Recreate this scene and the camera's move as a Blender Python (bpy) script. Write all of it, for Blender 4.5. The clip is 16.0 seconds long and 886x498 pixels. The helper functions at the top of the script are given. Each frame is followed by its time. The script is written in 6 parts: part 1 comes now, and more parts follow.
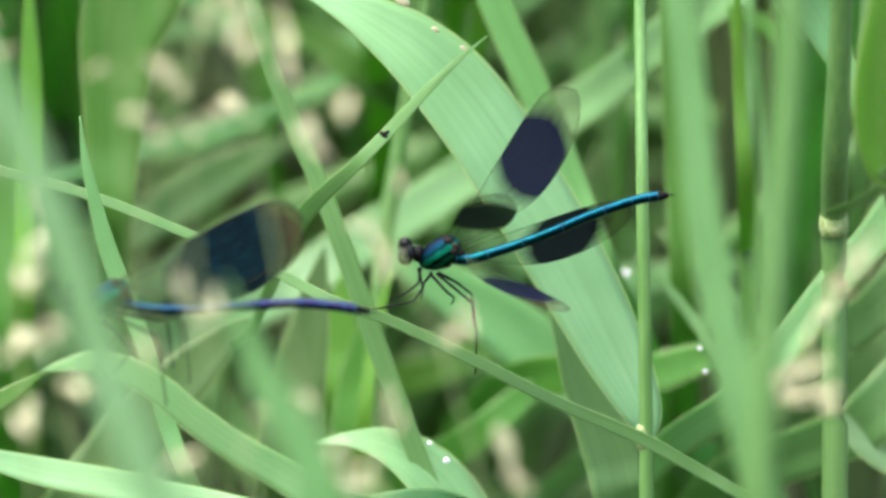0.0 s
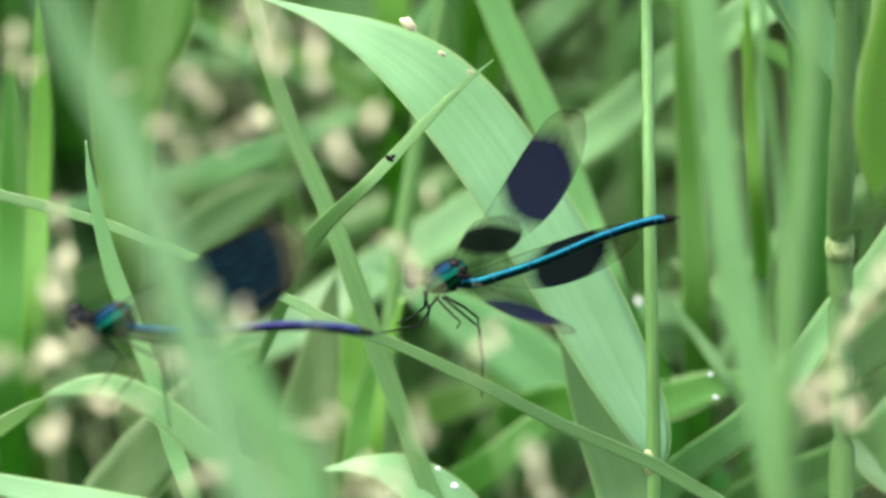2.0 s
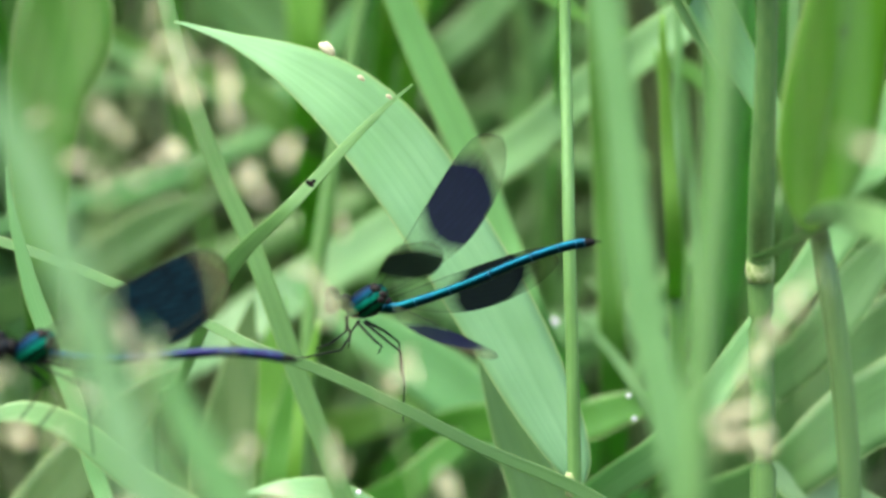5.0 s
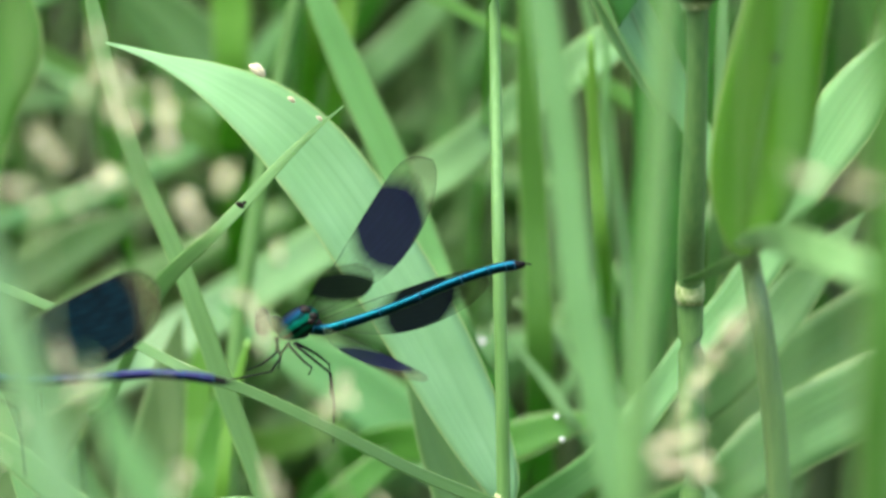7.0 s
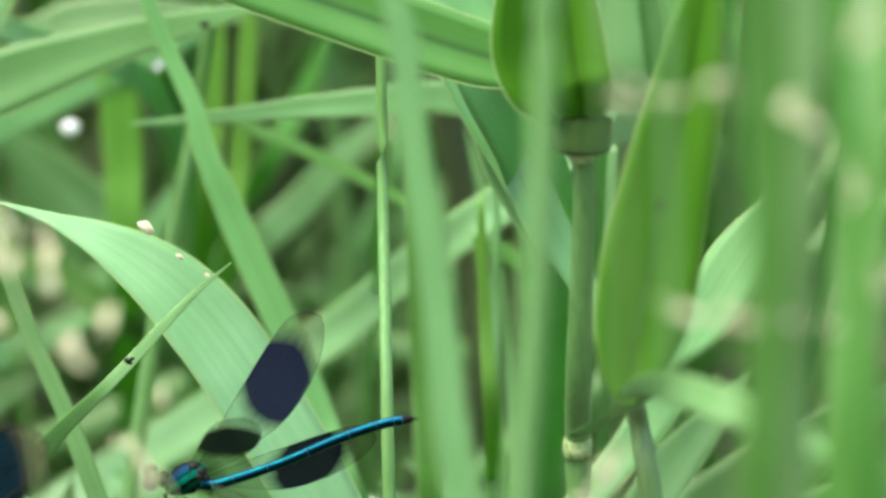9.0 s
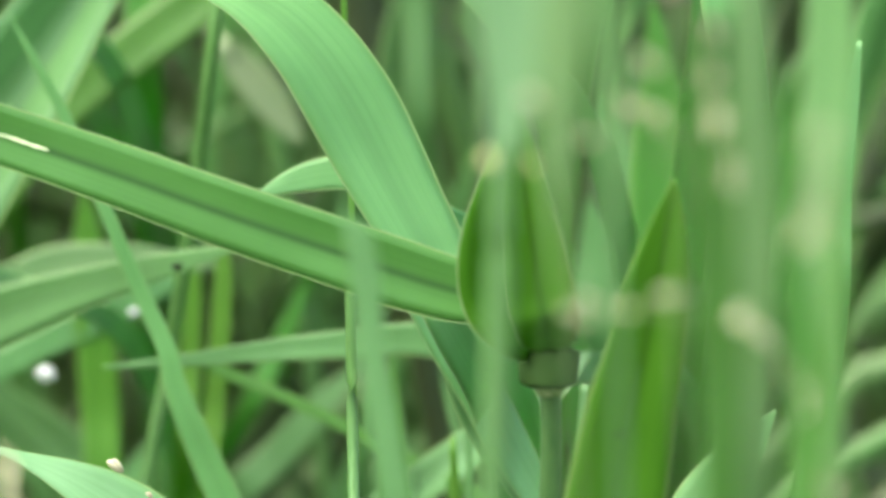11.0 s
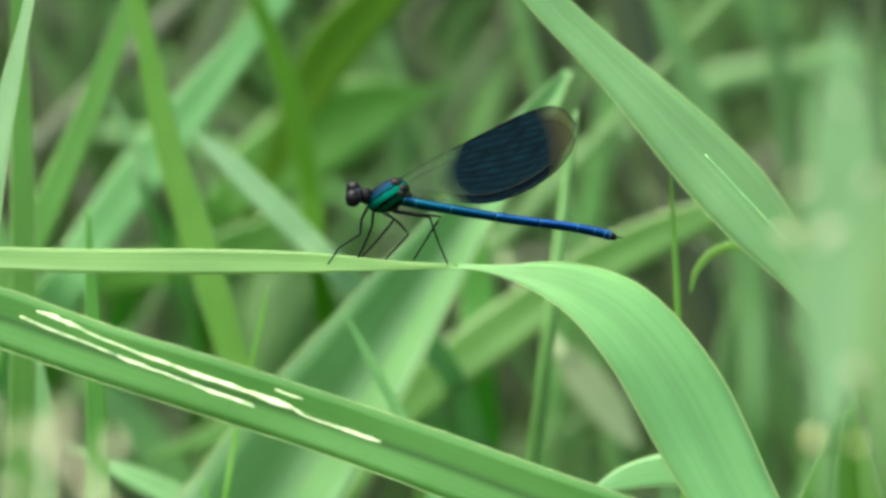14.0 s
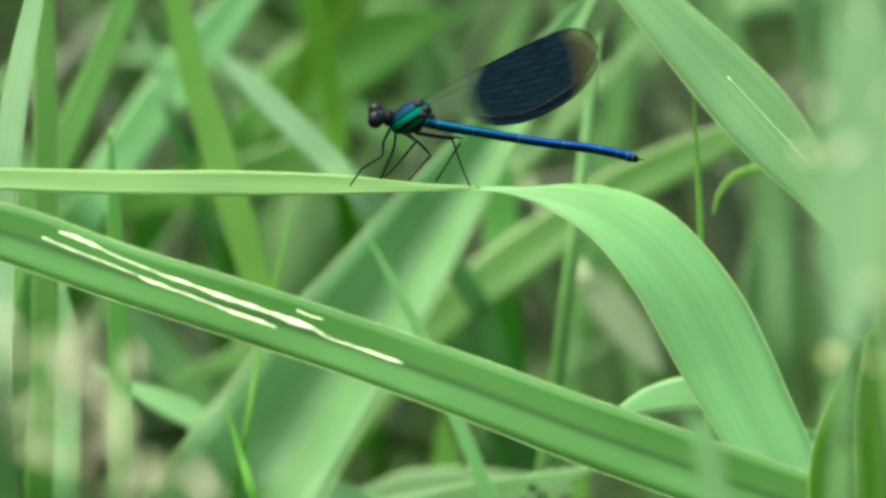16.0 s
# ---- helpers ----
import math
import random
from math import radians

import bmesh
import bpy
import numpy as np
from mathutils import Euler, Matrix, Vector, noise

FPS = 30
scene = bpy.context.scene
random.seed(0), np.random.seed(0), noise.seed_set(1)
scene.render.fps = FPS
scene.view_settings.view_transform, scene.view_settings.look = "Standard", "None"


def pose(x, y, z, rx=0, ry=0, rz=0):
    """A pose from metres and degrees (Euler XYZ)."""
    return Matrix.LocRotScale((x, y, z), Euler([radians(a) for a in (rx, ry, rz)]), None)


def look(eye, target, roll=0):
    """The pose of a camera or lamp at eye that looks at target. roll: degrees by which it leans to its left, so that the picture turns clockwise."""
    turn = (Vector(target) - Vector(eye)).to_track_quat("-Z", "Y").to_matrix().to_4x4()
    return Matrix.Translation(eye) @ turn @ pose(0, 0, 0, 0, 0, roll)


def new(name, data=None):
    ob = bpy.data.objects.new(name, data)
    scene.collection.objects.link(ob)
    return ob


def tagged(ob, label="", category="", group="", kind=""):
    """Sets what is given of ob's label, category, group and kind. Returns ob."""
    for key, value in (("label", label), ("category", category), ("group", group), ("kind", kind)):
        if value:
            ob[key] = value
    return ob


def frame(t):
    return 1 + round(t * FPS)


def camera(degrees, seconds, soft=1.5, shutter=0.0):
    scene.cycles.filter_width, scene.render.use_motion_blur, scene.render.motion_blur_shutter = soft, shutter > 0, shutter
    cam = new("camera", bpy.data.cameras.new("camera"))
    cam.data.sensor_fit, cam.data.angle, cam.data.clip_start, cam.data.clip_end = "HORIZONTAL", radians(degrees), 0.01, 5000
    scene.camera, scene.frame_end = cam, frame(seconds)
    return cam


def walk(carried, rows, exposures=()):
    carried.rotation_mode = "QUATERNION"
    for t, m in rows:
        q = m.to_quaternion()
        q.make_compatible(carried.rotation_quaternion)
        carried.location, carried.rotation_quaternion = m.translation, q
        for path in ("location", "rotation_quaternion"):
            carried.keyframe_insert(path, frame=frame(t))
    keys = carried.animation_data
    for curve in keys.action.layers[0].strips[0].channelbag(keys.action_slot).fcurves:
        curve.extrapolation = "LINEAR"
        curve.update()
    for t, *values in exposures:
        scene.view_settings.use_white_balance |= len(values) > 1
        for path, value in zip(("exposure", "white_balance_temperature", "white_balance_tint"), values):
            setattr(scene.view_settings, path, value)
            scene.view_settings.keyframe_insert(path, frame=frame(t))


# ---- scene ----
cam = camera(5.4, 16.0, soft=2.9)
cam.data.dof.use_dof = True
cam.data.dof.focus_distance = 1.595
cam.data.dof.aperture_fstop = 16.0
PATH = [
    (0.0, look((-0.00843, 0.00579, 0.82079), (-0.00828, 1.59932, 0.67712), 0.285)),
    (0.5, look((-0.00424, 0.00608, 0.81864), (-0.01004, 1.59984, 0.67758), 0.270)),
    (1.0, look((-0.00076, 0.00636, 0.81529), (-0.01044, 1.60049, 0.67871), 0.151)),
    (1.5, look((0.00184, 0.00775, 0.8133), (-0.01133, 1.60218, 0.68053), 0.208)),
    (2.0, look((0.00415, 0.00778, 0.81053), (-0.00952, 1.60248, 0.68104), 0.137)),
    (2.5, look((0.00744, 0.00911, 0.81039), (-0.00931, 1.60369, 0.67983), 0.076)),
    (3.0, look((0.00578, 0.01018, 0.81215), (-0.00339, 1.60457, 0.67859), 0.011)),
    (3.5, look((0.00053, 0.00838, 0.81444), (0.00047, 1.60271, 0.67984), -0.050)),
    (4.0, look((-0.00258, 0.00763, 0.81565), (0.00127, 1.60215, 0.68335), -0.074)),
    (4.2, look((-0.00351, 0.00704, 0.81534), (0.00198, 1.60168, 0.68455), -0.081)),
    (6.3, look((-0.00514, 0.00335, 0.82305), (0.0107, 1.59747, 0.68697), 0.015)),
    (6.5, look((-0.00868, 0.0029, 0.82302), (0.01201, 1.59697, 0.68702), 0.040)),
    (7.0, look((-0.0106, 0.00382, 0.8225), (0.01605, 1.59803, 0.68919), 0.124)),
    (7.5, look((-0.01255, 0.00429, 0.8222), (0.01896, 1.59866, 0.69194), 0.100)),
    (8.0, look((-0.00694, 0.00261, 0.81492), (0.027, 1.59787, 0.69657), 0.003)),
    (8.5, look((-0.00518, 0.00025, 0.81077), (0.03366, 1.59639, 0.70665), -0.041)),
    (9.0, look((-0.00326, 0.00025, 0.80961), (0.03508, 1.59704, 0.71593), -0.028)),
    (9.2, look((-0.00222, 0.00109, 0.80887), (0.03604, 1.59816, 0.72005), -0.154)),
    (11.3, look((0.00955, -0.0012, 0.79149), (0.04047, 1.59824, 0.76274), -0.285)),
    (11.5, look((0.01067, -0.00235, 0.7892), (0.03894, 1.59725, 0.76741), -0.386)),
    (12.0, look((0.01204, -0.0056, 0.78362), (0.03652, 1.59421, 0.78102), -0.419)),
    (12.5, look((0.01164, -0.00689, 0.7823), (0.02861, 1.59297, 0.79461), -0.269)),
    (13.0, look((0.01587, -0.00707, 0.7793), (0.01268, 1.59273, 0.80463), -0.066)),
    (13.5, look((0.01648, -0.00691, 0.7792), (-0.00588, 1.59263, 0.81023), 0.038)),
    (14.0, look((0.01236, -0.00592, 0.78192), (-0.01604, 1.59364, 0.80654), 0.090)),
    (14.5, look((0.00851, -0.00558, 0.78327), (-0.01879, 1.59408, 0.80253), 0.126)),
    (15.0, look((0.00881, -0.00511, 0.78418), (-0.01762, 1.59462, 0.79712), 0.194)),
    (15.5, look((0.01104, -0.00575, 0.78115), (-0.0188, 1.59392, 0.79419), 0.201)),
    (16.0, look((0.01457, -0.00573, 0.77912), (-0.0198, 1.59384, 0.79321), 0.198)),
]
walk(cam, PATH, exposures=[(0.0, 1.58, 6700, 9), (4.2, 1.58, 6700, 8), (9.2, 1.54, 6700, 4), (11.3, 1.38, 6800, 1), (16.0, 1.38, 6800, 0)])

# ---- daylight: a bright overcast sky
world = bpy.data.worlds.new("sky")
scene.world = world
world.use_nodes = True
wn = world.node_tree.nodes
sky = wn.new("ShaderNodeTexSky")
sky.sky_type = "NISHITA"
sky.sun_disc = False
sky.sun_elevation, sky.sun_rotation = radians(67), radians(231)
sky.dust_density = 4.0
wn["Background"].inputs["Strength"].default_value = 0.23
world.node_tree.links.new(sky.outputs[0], wn["Background"].inputs["Color"])
sun = new("sun", bpy.data.lights.new("sun", "SUN"))
sun.data.energy, sun.data.angle, sun.data.color = 2.2, radians(60), (1.0, 0.97, 0.9)
sun.matrix_world = look((-1.1, -0.9, 3.4), (0, 0, 0))


# ---- materials
def material(name):
    m = bpy.data.materials.new(name)
    m.use_nodes = True
    return m, m.node_tree.nodes, m.node_tree.links, m.node_tree.nodes["Principled BSDF"]


def mixed(ns, ls, a, b, fac):
    n = ns.new("ShaderNodeMix")
    n.data_type = "RGBA"
    for socket, value in ((n.inputs[0], fac), (n.inputs[6], a), (n.inputs[7], b)):
        if isinstance(value, (tuple, float)):
            socket.default_value = (*value, 1) if isinstance(value, tuple) else value
        else:
            ls.new(value, socket)
    return n.outputs[2]


def math_node(ns, ls, op, a, b=0.0):
    n = ns.new("ShaderNodeMath")
    n.operation = op
    for socket, value in zip(n.inputs, (a, b)):
        if isinstance(value, (int, float)):
            socket.default_value = value
        else:
            ls.new(value, socket)
    return n.outputs[0]


def ramp(ns, ls, value, low, high):
    n = ns.new("ShaderNodeMapRange")
    n.inputs[1].default_value, n.inputs[2].default_value = low, high
    ls.new(value, n.inputs[0])
    return n.outputs[0]


def leaf_material(name, base, pale, through_colour, per_island=False, stripe=0.0, gloss=0.5):
    """A grass leaf: long veins, a pale midrib and margin, mottling, light coming through."""
    m, ns, ls, bsdf = material(name)
    uv = ns.new("ShaderNodeUVMap").outputs[0]
    part_uv = ns.new("ShaderNodeSeparateXYZ")
    ls.new(uv, part_uv.inputs[0])
    across = part_uv.outputs[0]
    stretch = ns.new("ShaderNodeMapping")
    stretch.inputs["Scale"].default_value = (26, 9, 1)
    ls.new(uv, stretch.inputs[0])
    fine = ns.new("ShaderNodeTexNoise")
    fine.inputs["Scale"].default_value, fine.inputs["Detail"].default_value = 1.6, 3
    ls.new(stretch.outputs[0], fine.inputs[0])
    veins = math_node(ns, ls, "SINE", math_node(ns, ls, "MULTIPLY", across, 110.0))
    place = ns.new("ShaderNodeTexCoord").outputs["Object"]
    mottle = ns.new("ShaderNodeTexNoise")
    mottle.inputs["Scale"].default_value, mottle.inputs["Detail"].default_value = 45, 4
    ls.new(place, mottle.inputs[0])
    rnd = ns.new("ShaderNodeNewGeometry").outputs["Random Per Island"] if per_island else ns.new("ShaderNodeObjectInfo").outputs["Random"]
    colour = mixed(ns, ls, base, pale, ramp(ns, ls, mottle.outputs[0], 0.3, 0.75))
    colour = mixed(ns, ls, colour, tuple(c * 0.8 for c in base), ramp(ns, ls, fine.outputs[0], 0.5, 0.9))
    long_map = ns.new("ShaderNodeMapping")
    long_map.inputs["Scale"].default_value = (9, 2.5, 1)
    ls.new(uv, long_map.inputs[0])
    broad = ns.new("ShaderNodeTexNoise")
    broad.inputs["Scale"].default_value, broad.inputs["Detail"].default_value = 1.0, 3
    ls.new(long_map.outputs[0], broad.inputs[0])
    colour = mixed(ns, ls, colour, tuple(c * 0.62 for c in base), math_node(ns, ls, "MULTIPLY", ramp(ns, ls, broad.outputs[0], 0.42, 0.72), 0.36))
    shade = ns.new("ShaderNodeHueSaturation")
    ls.new(math_node(ns, ls, "MULTIPLY_ADD", rnd, 0.022), shade.inputs[0])
    shade.inputs[0].links[0].from_node.inputs[2].default_value = 0.485
    ls.new(math_node(ns, ls, "MULTIPLY_ADD", rnd, 0.4), shade.inputs[2])
    shade.inputs[2].links[0].from_node.inputs[2].default_value = 0.8
    ls.new(colour, shade.inputs[4])
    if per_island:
        # some leaves, at random, painted dark for the shaded gaps between them
        gap_shade = math_node(ns, ls, "GREATER_THAN", math_node(ns, ls, "FRACT", math_node(ns, ls, "MULTIPLY", rnd, 37.3)), 0.62)
        shade = mixed(ns, ls, shade.outputs[0], (0.034, 0.033, 0.012), math_node(ns, ls, "MULTIPLY", gap_shade, 0.8))
    else:
        shade = shade.outputs[0]
    edge = math_node(ns, ls, "ABSOLUTE", math_node(ns, ls, "SUBTRACT", across, 0.5))
    margin = ramp(ns, ls, edge, 0.470, 0.492)
    rib = math_node(ns, ls, "SUBTRACT", 1.0, ramp(ns, ls, edge, 0.006, 0.03))
    colour = mixed(ns, ls, shade, (0.32, 0.44, 0.15), math_node(ns, ls, "MULTIPLY", margin, 0.7))
    colour = mixed(ns, ls, colour, tuple(min(1, c * 1.5) for c in pale), math_node(ns, ls, "MULTIPLY", rib, 0.12))
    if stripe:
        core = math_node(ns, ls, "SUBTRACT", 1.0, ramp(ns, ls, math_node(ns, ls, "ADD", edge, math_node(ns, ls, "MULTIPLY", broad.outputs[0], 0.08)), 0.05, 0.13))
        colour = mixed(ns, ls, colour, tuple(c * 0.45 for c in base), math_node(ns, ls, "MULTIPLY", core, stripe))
    ls.new(colour, bsdf.inputs["Base Color"])
    bsdf.inputs["Roughness"].default_value = 0.42
    bsdf.inputs["Specular IOR Level"].default_value = gloss
    relief = ns.new("ShaderNodeBump")
    relief.inputs["Strength"].default_value, relief.inputs["Distance"].default_value = 0.05, 0.0002
    ls.new(math_node(ns, ls, "ADD", veins, math_node(ns, ls, "MULTIPLY", fine.outputs[0], 2.0)), relief.inputs["Height"])
    ls.new(relief.outputs[0], bsdf.inputs["Normal"])
    lit = ns.new("ShaderNodeBsdfTranslucent")
    ls.new(mixed(ns, ls, through_colour, colour, 0.75 if per_island else 0.35), lit.inputs[0])
    both = ns.new("ShaderNodeMixShader")
    both.inputs[0].default_value = 0.36
    ls.new(bsdf.outputs[0], both.inputs[1])
    ls.new(lit.outputs[0], both.inputs[2])
    ls.new(both.outputs[0], ns["Material Output"].inputs[0])
    return m


LEAF_REED = leaf_material("glaucous_leaf", (0.125, 0.30, 0.095), (0.195, 0.42, 0.155), (0.14, 0.46, 0.06))
LEAF_GRASS = leaf_material("green_leaf", (0.065, 0.21, 0.022), (0.10, 0.29, 0.045), (0.10, 0.46, 0.012))
LEAF_YELLOW = leaf_material("fresh_leaf", (0.10, 0.30, 0.025), (0.15, 0.40, 0.05), (0.16, 0.52, 0.02))
LEAF_PALE = leaf_material("bleached_leaf", (0.17, 0.35, 0.11), (0.25, 0.45, 0.18), (0.18, 0.46, 0.07))
LEAF_BROAD = leaf_material("bright_leaf", (0.125, 0.30, 0.085), (0.19, 0.42, 0.135), (0.14, 0.47, 0.055), stripe=0.27)
LEAF_GLAUCOUS = leaf_material("blue_green_leaf", (0.15, 0.31, 0.12), (0.24, 0.44, 0.21), (0.15, 0.46, 0.08))
LEAF_DULL = leaf_material("dull_leaf", (0.15, 0.22, 0.09), (0.24, 0.28, 0.14), (0.16, 0.3, 0.06))
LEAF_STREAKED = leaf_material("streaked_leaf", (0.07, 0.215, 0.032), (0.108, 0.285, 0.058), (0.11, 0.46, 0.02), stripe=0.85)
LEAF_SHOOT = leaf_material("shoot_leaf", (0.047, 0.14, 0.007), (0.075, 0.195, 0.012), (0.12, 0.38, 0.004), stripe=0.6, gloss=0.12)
LEAF_RIBBED = leaf_material("ribbed_leaf", (0.095, 0.25, 0.065), (0.15, 0.34, 0.11), (0.11, 0.42, 0.04), stripe=0.4)
LEAF_UNDER = leaf_material("leaf_underside", (0.10, 0.285, 0.045), (0.14, 0.36, 0.07), (0.17, 0.52, 0.02))
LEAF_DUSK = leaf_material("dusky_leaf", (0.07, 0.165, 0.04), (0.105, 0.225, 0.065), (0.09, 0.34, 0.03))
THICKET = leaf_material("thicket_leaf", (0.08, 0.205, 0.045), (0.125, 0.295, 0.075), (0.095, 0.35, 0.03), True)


def plain(name, low, high, scale, rough, metal=0.0, bump=0.2, coat=0.0, gloss=0.5):
    m, ns, ls, bsdf = material(name)
    place = ns.new("ShaderNodeTexCoord").outputs["Object"]
    tex = ns.new("ShaderNodeTexNoise")
    tex.inputs["Scale"].default_value, tex.inputs["Detail"].default_value = scale, 5
    ls.new(place, tex.inputs[0])
    ls.new(mixed(ns, ls, low, high, ramp(ns, ls, tex.outputs[0], 0.35, 0.65)), bsdf.inputs["Base Color"])
    bsdf.inputs["Roughness"].default_value, bsdf.inputs["Metallic"].default_value = rough, metal
    bsdf.inputs["Coat Weight"].default_value = coat
    bsdf.inputs["Specular IOR Level"].default_value = gloss
    relief = ns.new("ShaderNodeBump")
    relief.inputs["Strength"].default_value, relief.inputs["Distance"].default_value = bump, 0.0003
    ls.new(tex.outputs[0], relief.inputs["Height"])
    ls.new(relief.outputs[0], bsdf.inputs["Normal"])
    return m


def culm_material(name, low, high):
    m, ns, ls, bsdf = material(name)
    place = ns.new("ShaderNodeTexCoord").outputs["Object"]
    stretch = ns.new("ShaderNodeMapping")
    stretch.inputs["Scale"].default_value = (1500, 1500, 25)
    ls.new(place, stretch.inputs[0])
    tex = ns.new("ShaderNodeTexNoise")
    tex.inputs["Scale"].default_value, tex.inputs["Detail"].default_value = 1.0, 4
    ls.new(stretch.outputs[0], tex.inputs[0])
    ls.new(mixed(ns, ls, low, high, ramp(ns, ls, tex.outputs[0], 0.3, 0.7)), bsdf.inputs["Base Color"])
    bsdf.inputs["Roughness"].default_value = 0.4
    relief = ns.new("ShaderNodeBump")
    relief.inputs["Strength"].default_value, relief.inputs["Distance"].default_value = 0.3, 0.0003
    ls.new(tex.outputs[0], relief.inputs["Height"])
    ls.new(relief.outputs[0], bsdf.inputs["Normal"])
    return m


def chaff_material():
    """Papery husks: cream, straw or pinkish tan, browner towards the base of each spikelet."""
    m, ns, ls, bsdf = material("spikelet_chaff")
    place = ns.new("ShaderNodeTexCoord").outputs["Object"]
    tex = ns.new("ShaderNodeTexNoise")
    tex.inputs["Scale"].default_value, tex.inputs["Detail"].default_value = 3.0, 4
    ls.new(place, tex.inputs[0])
    rnd = ns.new("ShaderNodeObjectInfo").outputs["Random"]
    tint = mixed(ns, ls, (0.95, 0.94, 0.68), (0.48, 0.40, 0.26), ramp(ns, ls, rnd, 0.4, 1.0))
    ls.new(mixed(ns, ls, tint, (0.34, 0.30, 0.16), ramp(ns, ls, tex.outputs[0], 0.5, 0.8)), bsdf.inputs["Base Color"])
    bsdf.inputs["Roughness"].default_value = 0.7
    lit = ns.new("ShaderNodeBsdfTranslucent")
    ls.new(tint, lit.inputs[0])
    both = ns.new("ShaderNodeMixShader")
    both.inputs[0].default_value = 0.4
    ls.new(bsdf.outputs[0], both.inputs[1])
    ls.new(lit.outputs[0], both.inputs[2])
    ls.new(both.outputs[0], ns["Material Output"].inputs[0])
    return m


CULM = culm_material("pale_stem", (0.075, 0.185, 0.036), (0.115, 0.245, 0.065))
CULM_SOFT = culm_material("soft_green_stem", (0.05, 0.13, 0.03), (0.09, 0.185, 0.046))
CULM_MID = culm_material("mid_green_stem", (0.066, 0.168, 0.038), (0.11, 0.23, 0.065))
CULMDARK = culm_material("green_stem", (0.032, 0.08, 0.017), (0.068, 0.13, 0.032))
RIB = plain("midrib", (0.14, 0.34, 0.10), (0.18, 0.40, 0.13), 300, 0.5)
MARGIN = plain("pale_margin", (0.20, 0.36, 0.11), (0.28, 0.42, 0.16), 400, 0.5)
RIB_DARK = plain("dark_midrib", (0.05, 0.17, 0.022), (0.075, 0.22, 0.035), 300, 0.6)
# foot of the shoot, with its shade put into the colour
SHADED_BASE = plain("shaded_base", (0.024, 0.058, 0.010), (0.045, 0.09, 0.02), 200, 0.6, gloss=0.1)
NODE = plain("node_ring", (0.12, 0.20, 0.05), (0.32, 0.37, 0.18), 900, 0.6, gloss=0.2)
SOIL = plain("wet_soil", (0.02, 0.022, 0.012), (0.06, 0.055, 0.03), 12, 0.8, bump=0.6)
CHAFF = chaff_material()
STRAW = plain("flower_stalk", (0.14, 0.24, 0.08), (0.24, 0.30, 0.12), 300, 0.7)
SCAR = plain("leaf_scar", (0.42, 0.54, 0.26), (0.62, 0.74, 0.42), 900, 0.6)
PALE_TOP = plain("broken_end", (0.62, 0.66, 0.22), (0.80, 0.80, 0.40), 300, 0.6)
DIRT = plain("dark_speck", (0.006, 0.005, 0.004), (0.02, 0.015, 0.01), 900, 0.85, gloss=0.1)


def thorax_material():
    """Metallic cuticle with slanting bands: violet-blue above, then green bands between dark seams."""
    m, ns, ls, bsdf = material("green_cuticle")
    place = ns.new("ShaderNodeTexCoord").outputs["Object"]
    way = ns.new("ShaderNodeVectorMath")
    way.operation = "DOT_PRODUCT"
    way.inputs[1].default_value = (-580, 0, 810)
    ls.new(place, way.inputs[0])
    tex = ns.new("ShaderNodeTexNoise")
    tex.inputs["Scale"].default_value = 700
    ls.new(place, tex.inputs[0])
    level = math_node(ns, ls, "ADD", way.outputs["Value"], math_node(ns, ls, "MULTIPLY", tex.outputs[0], 0.5))
    bands = ns.new("ShaderNodeValToRGB")
    stops = ((0.0, (0.003, 0.006, 0.005)), (0.20, (0.003, 0.01, 0.008)), (0.26, (0.003, 0.10, 0.045)), (0.34, (0.003, 0.06, 0.03)), (0.38, (0.003, 0.006, 0.006)), (0.43, (0.003, 0.006, 0.006)), (0.47, (0.003, 0.13, 0.062)), (0.59, (0.002, 0.10, 0.07)), (0.63, (0.003, 0.006, 0.008)), (0.68, (0.001, 0.022, 0.028)), (0.77, (0.002, 0.009, 0.026)), (0.84, (0.003, 0.008, 0.014)))
    ramp_stops = bands.color_ramp.elements
    while len(ramp_stops) < len(stops):
        ramp_stops.new(0.5)
    for e, (at, c) in zip(ramp_stops, stops):
        e.position, e.color = at, (*c, 1)
    ls.new(ramp(ns, ls, level, -3.0, 3.2), bands.inputs[0])
    ls.new(bands.outputs[0], bsdf.inputs["Base Color"])
    bsdf.inputs["Metallic"].default_value, bsdf.inputs["Roughness"].default_value = 1.0, 0.45
    return m


